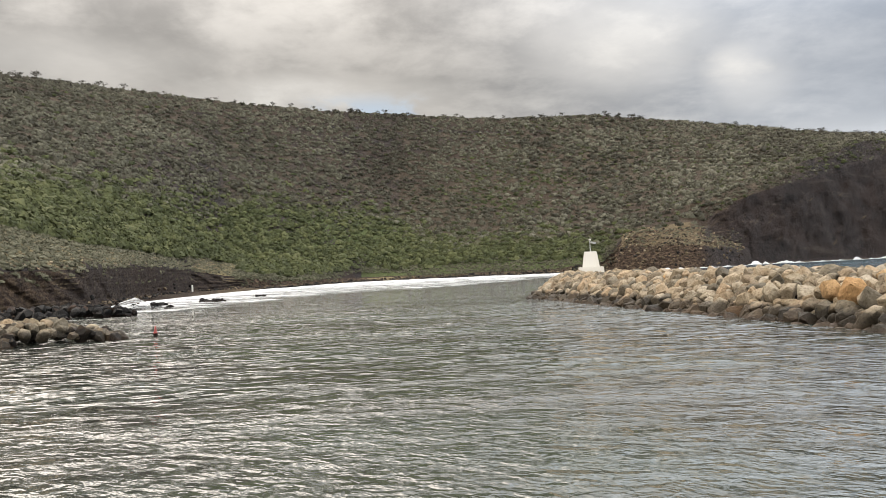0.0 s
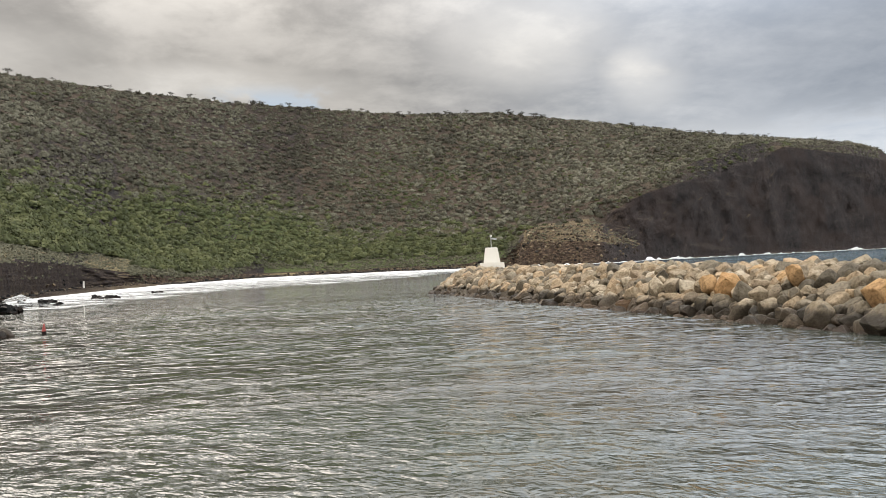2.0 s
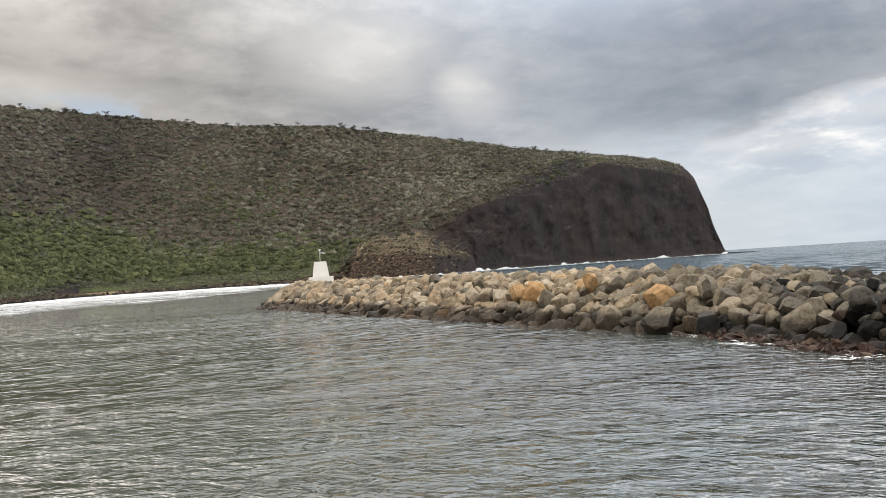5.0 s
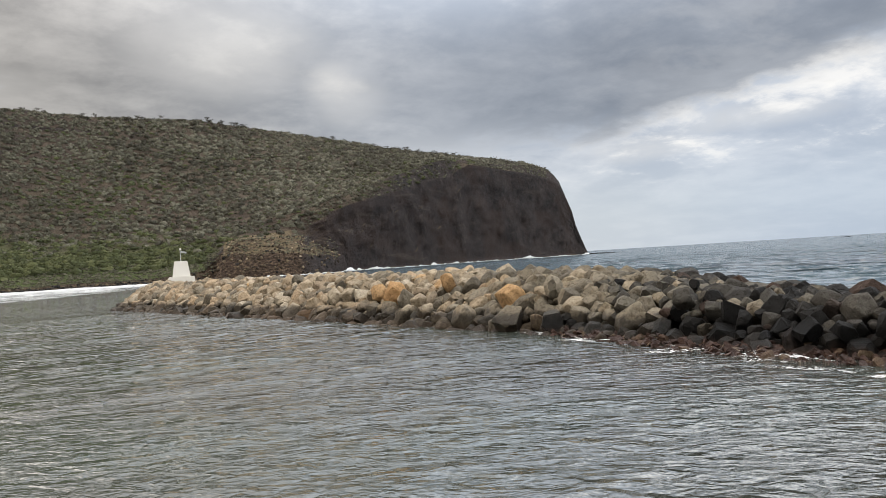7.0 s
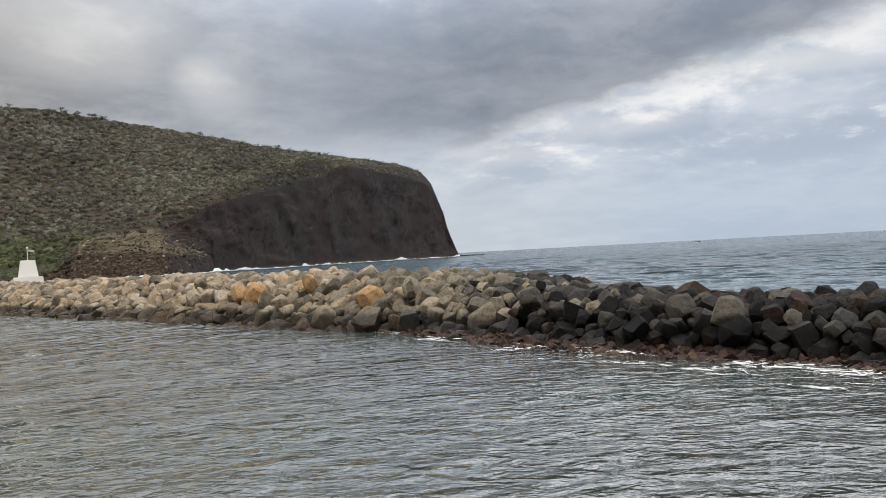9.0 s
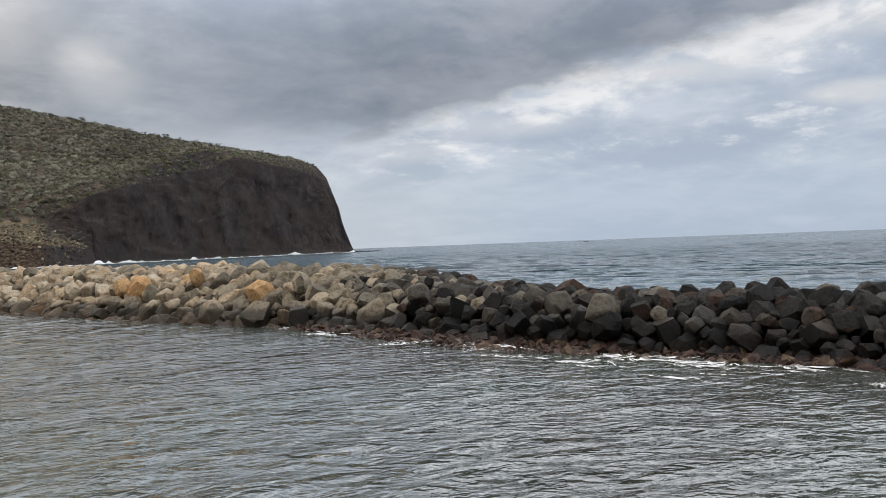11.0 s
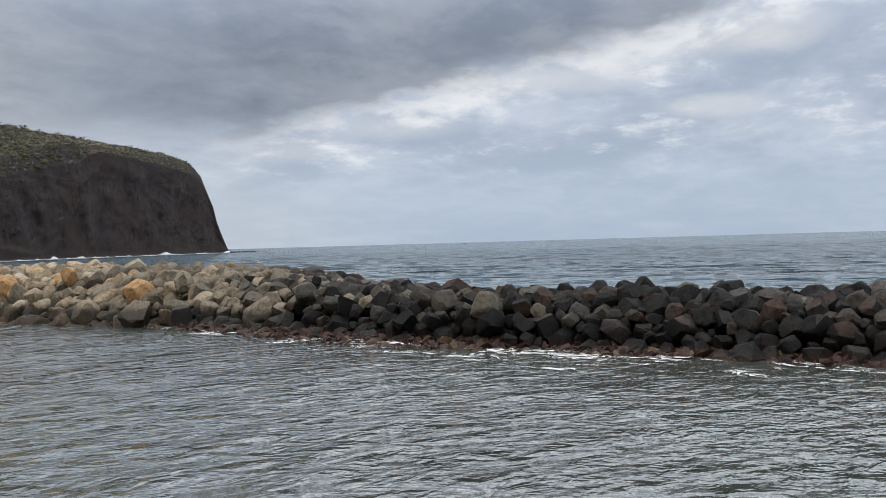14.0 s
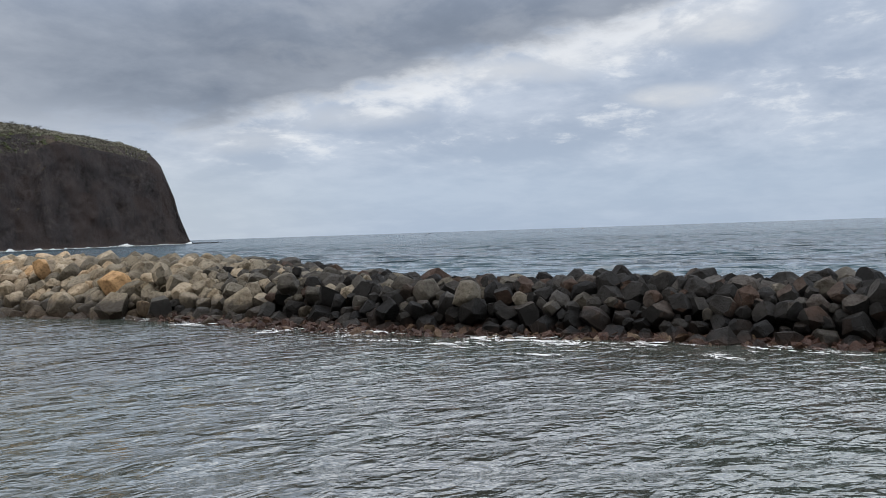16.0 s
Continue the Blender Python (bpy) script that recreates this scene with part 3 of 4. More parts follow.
ROCKS, ROUGH, PLAIN = rock_set(3), rock_set(2), rock_set(1)
PEBBLES = {"dark": [boulder_mesh("stone", DARK, 120 + i, False, 1) for i in range(6)], "reef": [boulder_mesh("stone", REEF, 140 + i, i % 2 == 0, 1) for i in range(6)],
           "umber": [boulder_mesh("stone", UMBER, 160 + i, True, 1) for i in range(6)]}


def rock_matrix(rnd, x, y, z, size, flat=0.8):
    sx, sy, sz = size * rnd.uniform(0.85, 1.35), size * rnd.uniform(0.75, 1.1), size * rnd.uniform(flat - 0.15, flat + 0.15)
    turn = Euler((rnd.uniform(-1.0, 1.0), rnd.uniform(-1.0, 1.0), rnd.uniform(0, 6.28)))
    return Matrix.LocRotScale((x, y, z), turn, None) @ Matrix.Diagonal((sx / 2, sy / 2, sz / 2, 1))


def join_rocks(name, items, parent=None, label="", category=""):
    """Many stones as one object; items are (mesh, matrix)."""
    verts, faces, mats, base, slots = [], [], [], 0, []
    for me, m in items:
        co = np.empty(len(me.vertices) * 3)
        me.vertices.foreach_get("co", co)
        a = np.array(m)
        verts.append(co.reshape(-1, 3) @ a[:3, :3].T + a[:3, 3])
        ids = np.empty(len(me.loops), int)
        me.loops.foreach_get("vertex_index", ids)
        faces.append(ids.reshape(-1, 3) + base)
        if me.materials[0] not in slots:
            slots.append(me.materials[0])
        mats += [slots.index(me.materials[0])] * len(me.polygons)
        base += len(me.vertices)
    out = bpy.data.meshes.new(name)
    out.from_pydata(np.concatenate(verts).tolist(), [], np.concatenate(faces).tolist())
    for s in slots:
        out.materials.append(s)
    out.polygons.foreach_set("material_index", mats)
    out.update()
    ob = new(name, out)
    ob.parent = parent
    return tagged(ob, label, category, kind="stuff")


# Dark sheet under the stones; its colour stands in for shade in the gaps.
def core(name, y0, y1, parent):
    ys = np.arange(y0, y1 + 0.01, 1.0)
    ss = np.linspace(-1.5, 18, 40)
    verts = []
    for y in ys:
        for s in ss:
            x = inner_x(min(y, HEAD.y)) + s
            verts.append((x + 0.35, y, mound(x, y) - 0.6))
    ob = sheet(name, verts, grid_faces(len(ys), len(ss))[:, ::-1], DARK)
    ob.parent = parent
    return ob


# stones that stand out: kind, place, width
SPECIAL = [
    ("ochre", 21.3, 41.2, 1.50, 1.75), ("ochre", 20.9, 42.6, 1.65, 1.2), ("ochre", 22.8, 30.2, 1.42, 1.35), ("ochre", 22.6, 36.5, 2.2, 1.1),
    ("dark", 24.5, 19.6, 2.02, 0.55), ("dark", 22.5, 13.1, 0.72, 1.0), ("dark", 22.6, 11.9, 0.68, 0.75), ("slate", 23.0, 9.9, 1.30, 1.0),
    ("dark", 22.9, 9.6, 0.70, 1.1), ("slate", 22.9, 18.6, 1.55, 0.9), ("grey", 21.3, 28.3, 0.45, 1.6), ("grey", 20.9, 32.0, 0.5, 1.3), ("slate", 21.7, 25.4, 0.5, 1.25),
    ("tan", 20.2, 46.2, 1.6, 1.1), ("grey", 23.2, 27.2, 1.9, 1.2), ("slate", 23.0, 22.0, 1.2, 1.0),
]


def stone_kind(rnd, y, s):
    """Quarry stone turns from basalt through olive grey to tan along the wall."""
    u = y + 1.3 - 0.8 * s + rnd.gauss(0, 1.6)
    if u < 13:
        return "slate" if rnd.random() < 0.06 else "dark"
    if u < 17.5:
        return "dark" if rnd.random() < 0.55 else "slate"
    if u < 21.5:
        return rnd.choice(("slate", "slate", "grey", "dark"))
    if u < 24.5:
        return rnd.choice(("slate", "grey", "grey"))
    if u < 28:
        return "grey"
    if u < 35:
        return rnd.choice(("grey", "grey", "grey", "tan"))
    k = rnd.random()
    return "ochre" if k > 0.992 else "grey" if k < 0.25 else "tan"


def lay_stones(rnd, y0, y1):
    """Stones packed along the slope from the water up and over, the large ones first."""
    cell, grid, laid = 1.6, {}, []
    for kind, x, y, z, w in SPECIAL:
        if y0 <= y < y1:
            laid.append((x, y, z, 0.86 * w, kind))
    taken = [(x, y, z, w) for x, y, z, w, _ in laid]
    for share, tries in ((1.5, 500), (1.2, 2600), (0.95, 6500), (0.7, 8000), (0.5, 5000)):
        for _ in range(int(tries * (y1 - y0) / 50)):
            y = rnd.uniform(y0, y1)
            s, z = section(y)
            far = rnd.random() ** 1.7
            q = s[0] + 0.2 + (s[-1] - s[0]) * far
            size = share * rnd.uniform(0.88, 1.12) * float(np.interp(y, (8, 22, 32, 70), (0.58, 0.61, 0.71, 0.86))) * (1.25 if q > s[4] - 1 else 1)
            x, h = inner_x(y) + q, float(np.interp(q, s, z))
            if any(math.dist((x, y, h), t[:3]) < 0.42 * (size + t[3]) for t in taken if abs(t[1] - y) < 2.5):
                continue
            key = (int(y // cell), int(x // cell))
            near = [t for i in (-1, 0, 1) for j in (-1, 0, 1) for t in grid.get((key[0] + i, key[1] + j), ())]
            if any(math.dist((x, y, h), t[:3]) < 0.385 * (size + t[3]) for t in near):
                continue
            grid.setdefault(key, []).append((x, y, h, size))
            slope = (np.interp(q + 0.2, s, z) - np.interp(q - 0.2, s, z)) / 0.4
            lift = rnd.uniform(-0.16, 0.10) if q < s[3] - 0.4 else rnd.uniform(-0.30, -0.08)
            n = math.hypot(1, slope)
            laid.append((x - lift * slope / n, y, h + lift / n - 0.06, size, stone_kind(rnd, y, q)))
    return laid


def build_breakwater():
    rnd = random.Random(5)
    head = []
    for ring in range(9):  # the round head
        rad = 8.2 - ring * 0.78
        n = int(math.pi * rad / 0.85)
        for k in range(n + 1):
            a = math.pi * (k + rnd.uniform(-0.2, 0.2)) / max(n, 1)
            x, y = HEAD.x + rad * math.cos(a), HEAD.y + rad * math.sin(a)
            head.append((x, y, mound(x, y) + rnd.uniform(-0.25, 0.1), rnd.uniform(0.75, 1.4), stone_kind(rnd, y, 0)))
    for name, lo, hi, label in (
        ("breakwater", 20, HEAD.y, "rounded tan and ochre boulders piled into a breakwater head"),
        ("breakwater", -28, 20, "angular dark basalt boulders piled into a breakwater wall"),
    ):
        thing = tagged(new(name), label, "breakwater")
        mine = lay_stones(rnd, lo, hi) + (head if lo == 20 else [])
        reach = 5.2 if lo == 20 else 3.0
        mine.sort(key=lambda p: (p[0] - inner_x(min(p[1], HEAD.y)) > reach, p[1] < -7, p[1]))
        rest = []
        for k, (x, y, z, size, kind) in enumerate(mine):
            m = rock_matrix(rnd, x, y, z, size * 1.2, 0.95)
            pick = rnd.randrange(len(ROCKS[kind]))
            if k < 300:
                ob = new("boulder", ROCKS[kind][pick])
                ob.parent = thing
                ob.matrix_basis = m
            else:
                rest.append(((PLAIN if x - inner_x(min(y, HEAD.y)) > reach + 2 else ROUGH)[kind][pick], m))
        if rest:
            join_rocks("rubble", rest, thing)
        # near-black even under tan stone, to deepen the shade between boulders
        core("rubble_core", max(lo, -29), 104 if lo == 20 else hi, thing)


build_breakwater()


def build_reef():
    """Low red-brown rubble that breaks the surface along the dark wall's foot."""
    rnd = random.Random(8)
    items = []
    for _ in range(2600):
        y = rnd.uniform(-27, 25)
        w = float(np.interp(y, (-27, 0, 4, 8, 12, 16, 21, 25), (0.8, 0.5, 0.7, 1.2, 1.7, 1.7, 1.0, 0.4)))
        u = rnd.random() ** 1.2
        size = rnd.choice((0.14, 0.2, 0.28, 0.28, 0.4, 0.55)) * rnd.uniform(0.85, 1.2)
        items.append((rnd.choice(PEBBLES["reef"]), rock_matrix(rnd, inner_x(y) + 0.45 - (w + 0.45) * u, y, 0.13 * (1 - u) - 0.06 + rnd.uniform(-0.06, 0.05), size, 0.42)))
    join_rocks("reef_rubble", items, None, "low red-brown coral rubble awash at the foot of the wall", "rubble")


build_reef()


# ---------------------------------------------------------------- smaller rock spits on the near shore
def build_spit(x0, y0, x1, y1, width, height, kinds, size, label, seed):
    rnd = random.Random(seed)
    thing = tagged(new("rock_spit"), label, "rock spit")
    length = math.hypot(x1 - x0, y1 - y0)
    ux, uy = (x1 - x0) / length, (y1 - y0) / length
    count = int(length * width / (size * size) * 2.6)
    for k in range(count):
        a, b = rnd.uniform(0, 1), rnd.uniform(-1, 1)
        end = min(1, a * length / (width * 0.9))
        if abs(b) > end + 0.1:
            continue
        h = height * min(1, 0.25 + end) * (1 - b * b) * (0.75 + 0.25 * a)
        x, y = x0 + ux * a * length - uy * b * width / 2, y0 + uy * a * length + ux * b * width / 2
        ob = new("boulder", rnd.choice(ROUGH[rnd.choice(kinds)]))
        ob.parent = thing
        ob.matrix_basis = rock_matrix(rnd, x, y, h - 0.25 * size + rnd.uniform(-0.1, 0.1), size * rnd.uniform(0.7, 1.4))
        if k >= 260:
            break
    return thing


build_spit(-21.6, 53.0, -42, 51.0, 7.0, 1.75, ("brown", "grey", "tan", "grey", "brown"), 0.95, "short spit of grey-brown boulders standing in the harbour", 3)
build_spit(-35.5, 93.8, -66, 93, 9, 1.7, ("dark",), 1.15, "low black lava boulders at the foot of the bank", 4)


# ---------------------------------------------------------------- plants
def ground_z(az, r):
    i = int(round((az - LAND_AZ[0]) / 0.2))
    i = max(0, min(len(LAND_AZ) - 1, i))
    line = GROUND[i]
    return float(np.interp(r, np.hypot(line[:, 0], line[:, 1]), line[:, 2]))


def dome_template(seg=7):
    """Unit half-ball: rings and a top."""
    verts, faces = [], []
    for ring, e in enumerate((-12, 28, 62)):
        for k in range(seg):
            a = 2 * math.pi * (k + 0.5 * ring) / seg
            verts.append((math.cos(a) * math.cos(radians(e)), math.sin(a) * math.cos(radians(e)), math.sin(radians(e))))
    verts.append((0, 0, 1))
    for ring in range(2):
        for k in range(seg):
            a, b = ring * seg + k, ring * seg + (k + 1) % seg
            faces += [(a, b, a + seg), (b, b + seg, a + seg)]
    for k in range(seg):
        faces.append((2 * seg + k, 2 * seg + (k + 1) % seg, 3 * seg))
    return np.array(verts), np.array(faces)


def leaf_mass(name, spots, per, material, label, category, flat=0.75, leaf=0.2):
    """Bushes as lumpy crowns fringed with loose leaf, all in one mesh. spots: x, y, z, radius, tone."""
    rng = np.random.default_rng(len(name) + len(spots))
    s = np.array(spots)
    k = len(s)
    dv, df = dome_template()
    nv = len(dv)
    rad = s[:, None, 3:4]
    stretch = rng.uniform(0.75, 1.3, (k, 1, 3)) * np.array([1, 1, flat])
    dome = dv[None] * rng.normal(0.74, 0.16, (k, nv, 1)) + rng.normal(0, 0.07, (k, nv, 3))
    dome = dome * rad * stretch + s[:, None, :3]
    way = rng.normal(size=(k, per, 3))
    way /= np.linalg.norm(way, axis=-1, keepdims=True)
    way[..., 2] = np.abs(way[..., 2])
    at = way * rng.uniform(0.62, 1.15, (k, per, 1)) * rad * stretch + s[:, None, :3]
    tri = rng.normal(size=(k, per, 3, 3))
    tri -= tri.mean(2, keepdims=True)
    out = way + rng.normal(size=way.shape) * 0.35
    out /= np.linalg.norm(out, axis=-1, keepdims=True)
    tri -= 0.8 * (tri * out[:, :, None, :]).sum(-1, keepdims=True) * out[:, :, None, :]
    tri *= leaf * rad[..., None]
    leaves = (at[:, :, None, :] + tri).reshape(-1, 3)
    verts = np.concatenate([dome.reshape(-1, 3), leaves])
    f1 = (df[None] + nv * np.arange(k)[:, None, None]).reshape(-1, 3)
    f2 = np.arange(len(leaves)).reshape(-1, 3) + nv * k
    faces = np.concatenate([f1, f2])
    me = bpy.data.meshes.new(name)
    me.from_pydata(verts.tolist(), [], faces.tolist())
    me.polygons.foreach_set("use_smooth", np.r_[np.ones(len(f1), bool), np.zeros(len(f2), bool)])
    me.materials.append(material)
    at = me.attributes.new("tone", "FLOAT", "POINT")
    at.data.foreach_set("value", np.concatenate([np.repeat(s[:, 4], nv), np.repeat(s[:, 4], per * 3)]))
    me.update()
    return tagged(new(name, me), label, category, kind="stuff")


def scatter():
    rnd = random.Random(21)
    dry, green, grass = [], [], []
    tries = 0
    while len(dry) < 16500 and tries < 140000:
        tries += 1
        az = rnd.uniform(-34, 36.2)
        rk, rr = float(knoll(az)[0]), float(ridge(az)[0])
        r = rk - 40 + (rr + 10 - rk + 40) * rnd.random() ** 0.7
        if az > 18 and r < float(bank_r(az)) + 3 + 0.3 * max(0, high(float(bank_r(az)), float(edge_el(az)))):
            continue
        z = ground_z(az, r)
        el = math.degrees(math.atan2(z - EYE_Z, r))
        g = float(green_cover(az, el + rnd.uniform(-1.2, 1.2)))
        thin = 0.5 + 0.5 * wobble(r * math.sin(radians(az)), r * math.cos(radians(az)), 0.02, 3, 4.0)
        if g <= 0.5 and az < 31 and rnd.random() < (0.10 if az > 4 else 0.03) + (1.5 if az > -2 else 0.4) * max(0.0, wobble(r * math.sin(radians(az)), r, 0.011, 3, 6.0) - 0.02) * max(0.0, 1 - el / 10):
            green.append((r * math.sin(radians(az)), r * math.cos(radians(az)), z - 0.2, rnd.uniform(1.2, 2.4), rnd.random() * 0.7))
            continue
        if g > 0.5 or rnd.random() > 0.55 + thin:
            continue
        x, y = r * math.sin(radians(az)), r * math.cos(radians(az))
        dry.append((x, y, z - 0.2, (rnd.uniform(1.0, 2.6) if az < 24 or r > float(knoll(az)[0]) + 12 else rnd.uniform(0.5, 1.1)) * (1.25 if rnd.random() < 0.15 else 1) * (1.15 if az > 5 else 1), rnd.random() * (0.5 if az < 5 else 0.85) + (0.24 if az < 5 else 0.08) + 0.2 * g + 0.35 * wobble(x, y, 0.014, 4, 7.0)))
    tries = 0
    most = len(green) + 5600
    while len(green) < most and tries < 90000:
        tries += 1
        az = rnd.uniform(-34, 17.5)
        rk = float(bank_r(az)) + rnd.uniform(13, 24)
        if az < -14.5:
            rk = float(knoll(az)[0]) + 4
        r = rk + 260 * rnd.random() ** 1.3
        z = ground_z(az, r)
        el = math.degrees(math.atan2(z - EYE_Z, r))
        g = float(green_cover(az, el + rnd.uniform(-1.3, 1.3)))
        if rnd.random() > g:
            continue
        x, y = r * math.sin(radians(az)), r * math.cos(radians(az))
        green.append((x, y, z - 0.1, rnd.uniform(1.1, 3.1) * (1.15 if el < 1.2 else 1), rnd.random() * 0.8 + 0.1))
    for _ in range(5600):
        az = rnd.uniform(-36, -11.5)
        r0, r1 = float(bank_r(az)) + 3, float(knoll(az)[0]) + 10
        r = r0 + (r1 - r0) * rnd.random()
        x, y = r * math.sin(radians(az)), r * math.cos(radians(az))
        grass.append((x, y, ground_z(az, r) - 0.1, rnd.uniform(0.3, 0.85), 0.35 + 0.6 * rnd.random()))
    for _ in range(2300):  # grey brush behind the beach
        az = rnd.uniform(-15, 12.5)
        r = float(bank_r(az)) + rnd.uniform(7 if -7.4 < az < -2.8 else 1, 22)
        x, y = r * math.sin(radians(az)), r * math.cos(radians(az))
        grass.append((x, y, ground_z(az, r) - 0.1, rnd.uniform(0.5, 1.4), 0.1 + 0.6 * rnd.random()))
    for _ in range(550):
        az = rnd.uniform(13, 20.8)
        r = float(shore_r(az)) + rnd.uniform(8, 40)
        x, y = r * math.sin(radians(az)), r * math.cos(radians(az))
        grass.append((x, y, ground_z(az, r) - 0.1, rnd.uniform(0.4, 1.1), 0.4 + 0.6 * rnd.random()))
    for _ in range(900):  # low scrub to the cliff's brink
        az = rnd.uniform(18.6, 34)
        if 29.2 < az < 31.2:
            continue
        edge = float(bank_r(az)) + 2 + 0.3 * high(float(bank_r(az)), float(edge_el(az)))
        r = edge + rnd.uniform(0.5, 32)
        dry.append((r * math.sin(radians(az)), r * math.cos(radians(az)), ground_z(az, r) - 0.1, rnd.uniform(0.5, 1.3), rnd.random() * 0.8))
    leaf_mass("dry_shrub", dry, 20, SCRUB, "grey-brown leafless shrubs covering the dry hillside", "shrubs", 0.8, 0.24)
    leaf_mass("green_shrub", green, 44, GREEN, "low spreading green trees along the valley floor", "shrubs", 0.7, 0.17)
    leaf_mass("dry_grass", grass, 18, STRAW, "pale dry grass and brush on the low bank", "grass", 0.5, 0.26)


scatter()


# ---------------------------------------------------------------- trees on the ridge line
def build_tree(seed, material):
    rnd = random.Random(seed)
    tree = tagged(new("tree"), "small wind-shaped thorn tree standing on the ridge", "tree", "ridge trees")
    bm = bmesh.new()
    top = 1.6 + rnd.random() * 0.8
    lean = rnd.uniform(-0.4, 0.4)

    def limb(a, b, ra, rb):
        a, b = Vector(a), Vector(b)
        q = (b - a).to_track_quat("Z", "Y").to_matrix().to_4x4()
        ring = bmesh.ops.create_cone(bm, segments=6, radius1=ra, radius2=rb, depth=(b - a).length, cap_ends=True)
        bmesh.ops.transform(bm, matrix=Matrix.Translation((a + b) / 2) @ q, verts=ring["verts"])

    limb((0, 0, -0.5), (lean, 0, top * 0.7), 0.2, 0.13)
    ends = []
    for _ in range(5):
        e = (lean + rnd.uniform(-1.5, 1.5), rnd.uniform(-1.2, 1.2), top + rnd.uniform(-0.2, 0.7))
        limb((lean, 0, top * 0.6), e, 0.1, 0.04)
        ends.append(e)
    part("trunk", bm, BARK, tree)
    bm = bmesh.new()
    for e in ends:
        for _ in range(26):
            c = Vector(e) + Vector((rnd.gauss(0, 0.55), rnd.gauss(0, 0.5), rnd.gauss(0.1, 0.22)))
            t = [bm.verts.new(c + Vector((rnd.gauss(0, 0.22), rnd.gauss(0, 0.22), rnd.gauss(0, 0.12)))) for _ in range(3)]
            bm.faces.new(t)
    crown = part("crown", bm, material, tree)
    at = crown.data.attributes.new("tone", "FLOAT", "POINT")
    at.data.foreach_set("value", [rnd.uniform(0.1, 0.5)] * len(crown.data.vertices))
    return tree


def ridge_trees():
    rnd = random.Random(31)
    kinds = [build_tree(200 + i, SCRUB) for i in range(5)]
    used = set()
    az = -31.0
    while az < 36:
        az += rnd.choice((0.12, 0.25, 0.5, 0.8, 1.3))
        if 7 < az < 22:
            az -= 0.1
        r = float(ridge(az)[0]) + rnd.uniform(-8, 3)
        if az > 31:
            r = float(knoll(az)[0]) - rnd.uniform(0, 20)
        k = rnd.randrange(len(kinds))
        size = rnd.uniform(0.7, 1.6) * (0.75 if az > 30 else 1.0)
        m = Matrix.LocRotScale((r * math.sin(radians(az)), r * math.cos(radians(az)), ground_z(az, r)), Euler((0, 0, rnd.uniform(0, 6.28))), None)
        if k not in used:
            used.add(k)
            tree = kinds[k]
            tree.matrix_basis = m
        else:
            tree = copy_thing(kinds[k], m)
        tree.scale = (size, size, size)


ridge_trees()


# ---------------------------------------------------------------- stones along the far shore
def shore_stones():
    rnd = random.Random(41)
    items = []
    for _ in range(1500):
        az = rnd.uniform(-34, 21)
        if az < -13:
            r = float(bank_r(az)) + rnd.uniform(-9, -0.5)
            size = rnd.uniform(0.4, 1.2)
        else:
            r = float(shore_r(az)) + rnd.uniform(0, 16)
            size = rnd.uniform(0.6, 2.0)
        x, y = r * math.sin(radians(az)), r * math.cos(radians(az))
        items.append((rnd.choice(PEBBLES["umber" if rnd.random() < (0.5 if az < -13 else 0.85 if az > 12 else 0.3) else "dark"]), rock_matrix(rnd, x, y, ground_z(az, r) + 0.1, size)))
    for _ in range(70):  # pale stones along the brow of the bank
        az = rnd.uniform(-34, -15)
        r = float(bank_r(az)) + rnd.uniform(4, 9)
        x, y = r * math.sin(radians(az)), r * math.cos(radians(az))
        items.append((rnd.choice(PLAIN["tan" if rnd.random() < 0.2 else "brown"]), rock_matrix(rnd, x, y, ground_z(az, r), rnd.uniform(0.25, 0.8), 0.6)))
    for _ in range(240):  # pale rubble over the knoll beside the cliff
        az = rnd.uniform(12.6, 20.6)
        r = float(shore_r(az)) + rnd.uniform(6, 40)
        x, y = r * math.sin(radians(az)), r * math.cos(radians(az))
        items.append((rnd.choice(PLAIN["tan" if rnd.random() < 0.25 else "brown"]), rock_matrix(rnd, x, y, ground_z(az, r) + 0.15, rnd.uniform(0.6, 1.7), 0.6)))
    join_rocks("shore_stone", items, None, "dark lava stones strewn along the far shore", "stones")


shore_stones()


def awash(az, r, size, label, seed, flat=0.45, spread=1.0):
    """A broken ledge of a few fused lumps."""
    rnd = random.Random(seed)
    c = Vector((r * math.sin(radians(az)), r * math.cos(radians(az)), 0))
    items = []
    for _ in range(9 if spread < 2 else 30):
        w = size * rnd.uniform(0.5, 1.0)
        across = Vector((math.cos(radians(az)), -math.sin(radians(az)), 0)) * rnd.gauss(0, 0.65 * size * spread)
        p = c + across + Vector((rnd.gauss(0, 0.3), rnd.gauss(0, 0.3), 0)) * size
        drop = 1 - min(1, across.length / (2 * size * spread))
        items.append((rnd.choice(ROUGH["dark"]), rock_matrix(rnd, p.x, p.y, 0.05 + 0.25 * flat * size * drop, w, flat)))
    ob = join_rocks("rock", items, None, label, "rock")
    if spread >= 2:
        return ob
    return tagged(ob, label, "rock", "rocks in the surf", kind="thing")


for k, (az, r, size) in enumerate(((-20.5, 124, 2.6), (-19.9, 138, 1.4), (-16.9, 150, 1.6), (-16.2, 146, 1.3), (-13.2, 172, 1.1), (-22.5, 118, 1.5), (-22.0, 112, 1.3))):
    awash(az, r, size, "black lava rock awash in the surf", 3 + k)
awash(55.5, 1250, 3.4, "low dark rock far out at sea", 12, 0.25, 1.5)
awash(39.0, 700, 3.0, "low broken reef rocks off the headland", 13, 0.2, 2.0)
awash(39.9, 715, 2.4, "low broken reef rocks off the headland", 14, 0.2, 4.0)


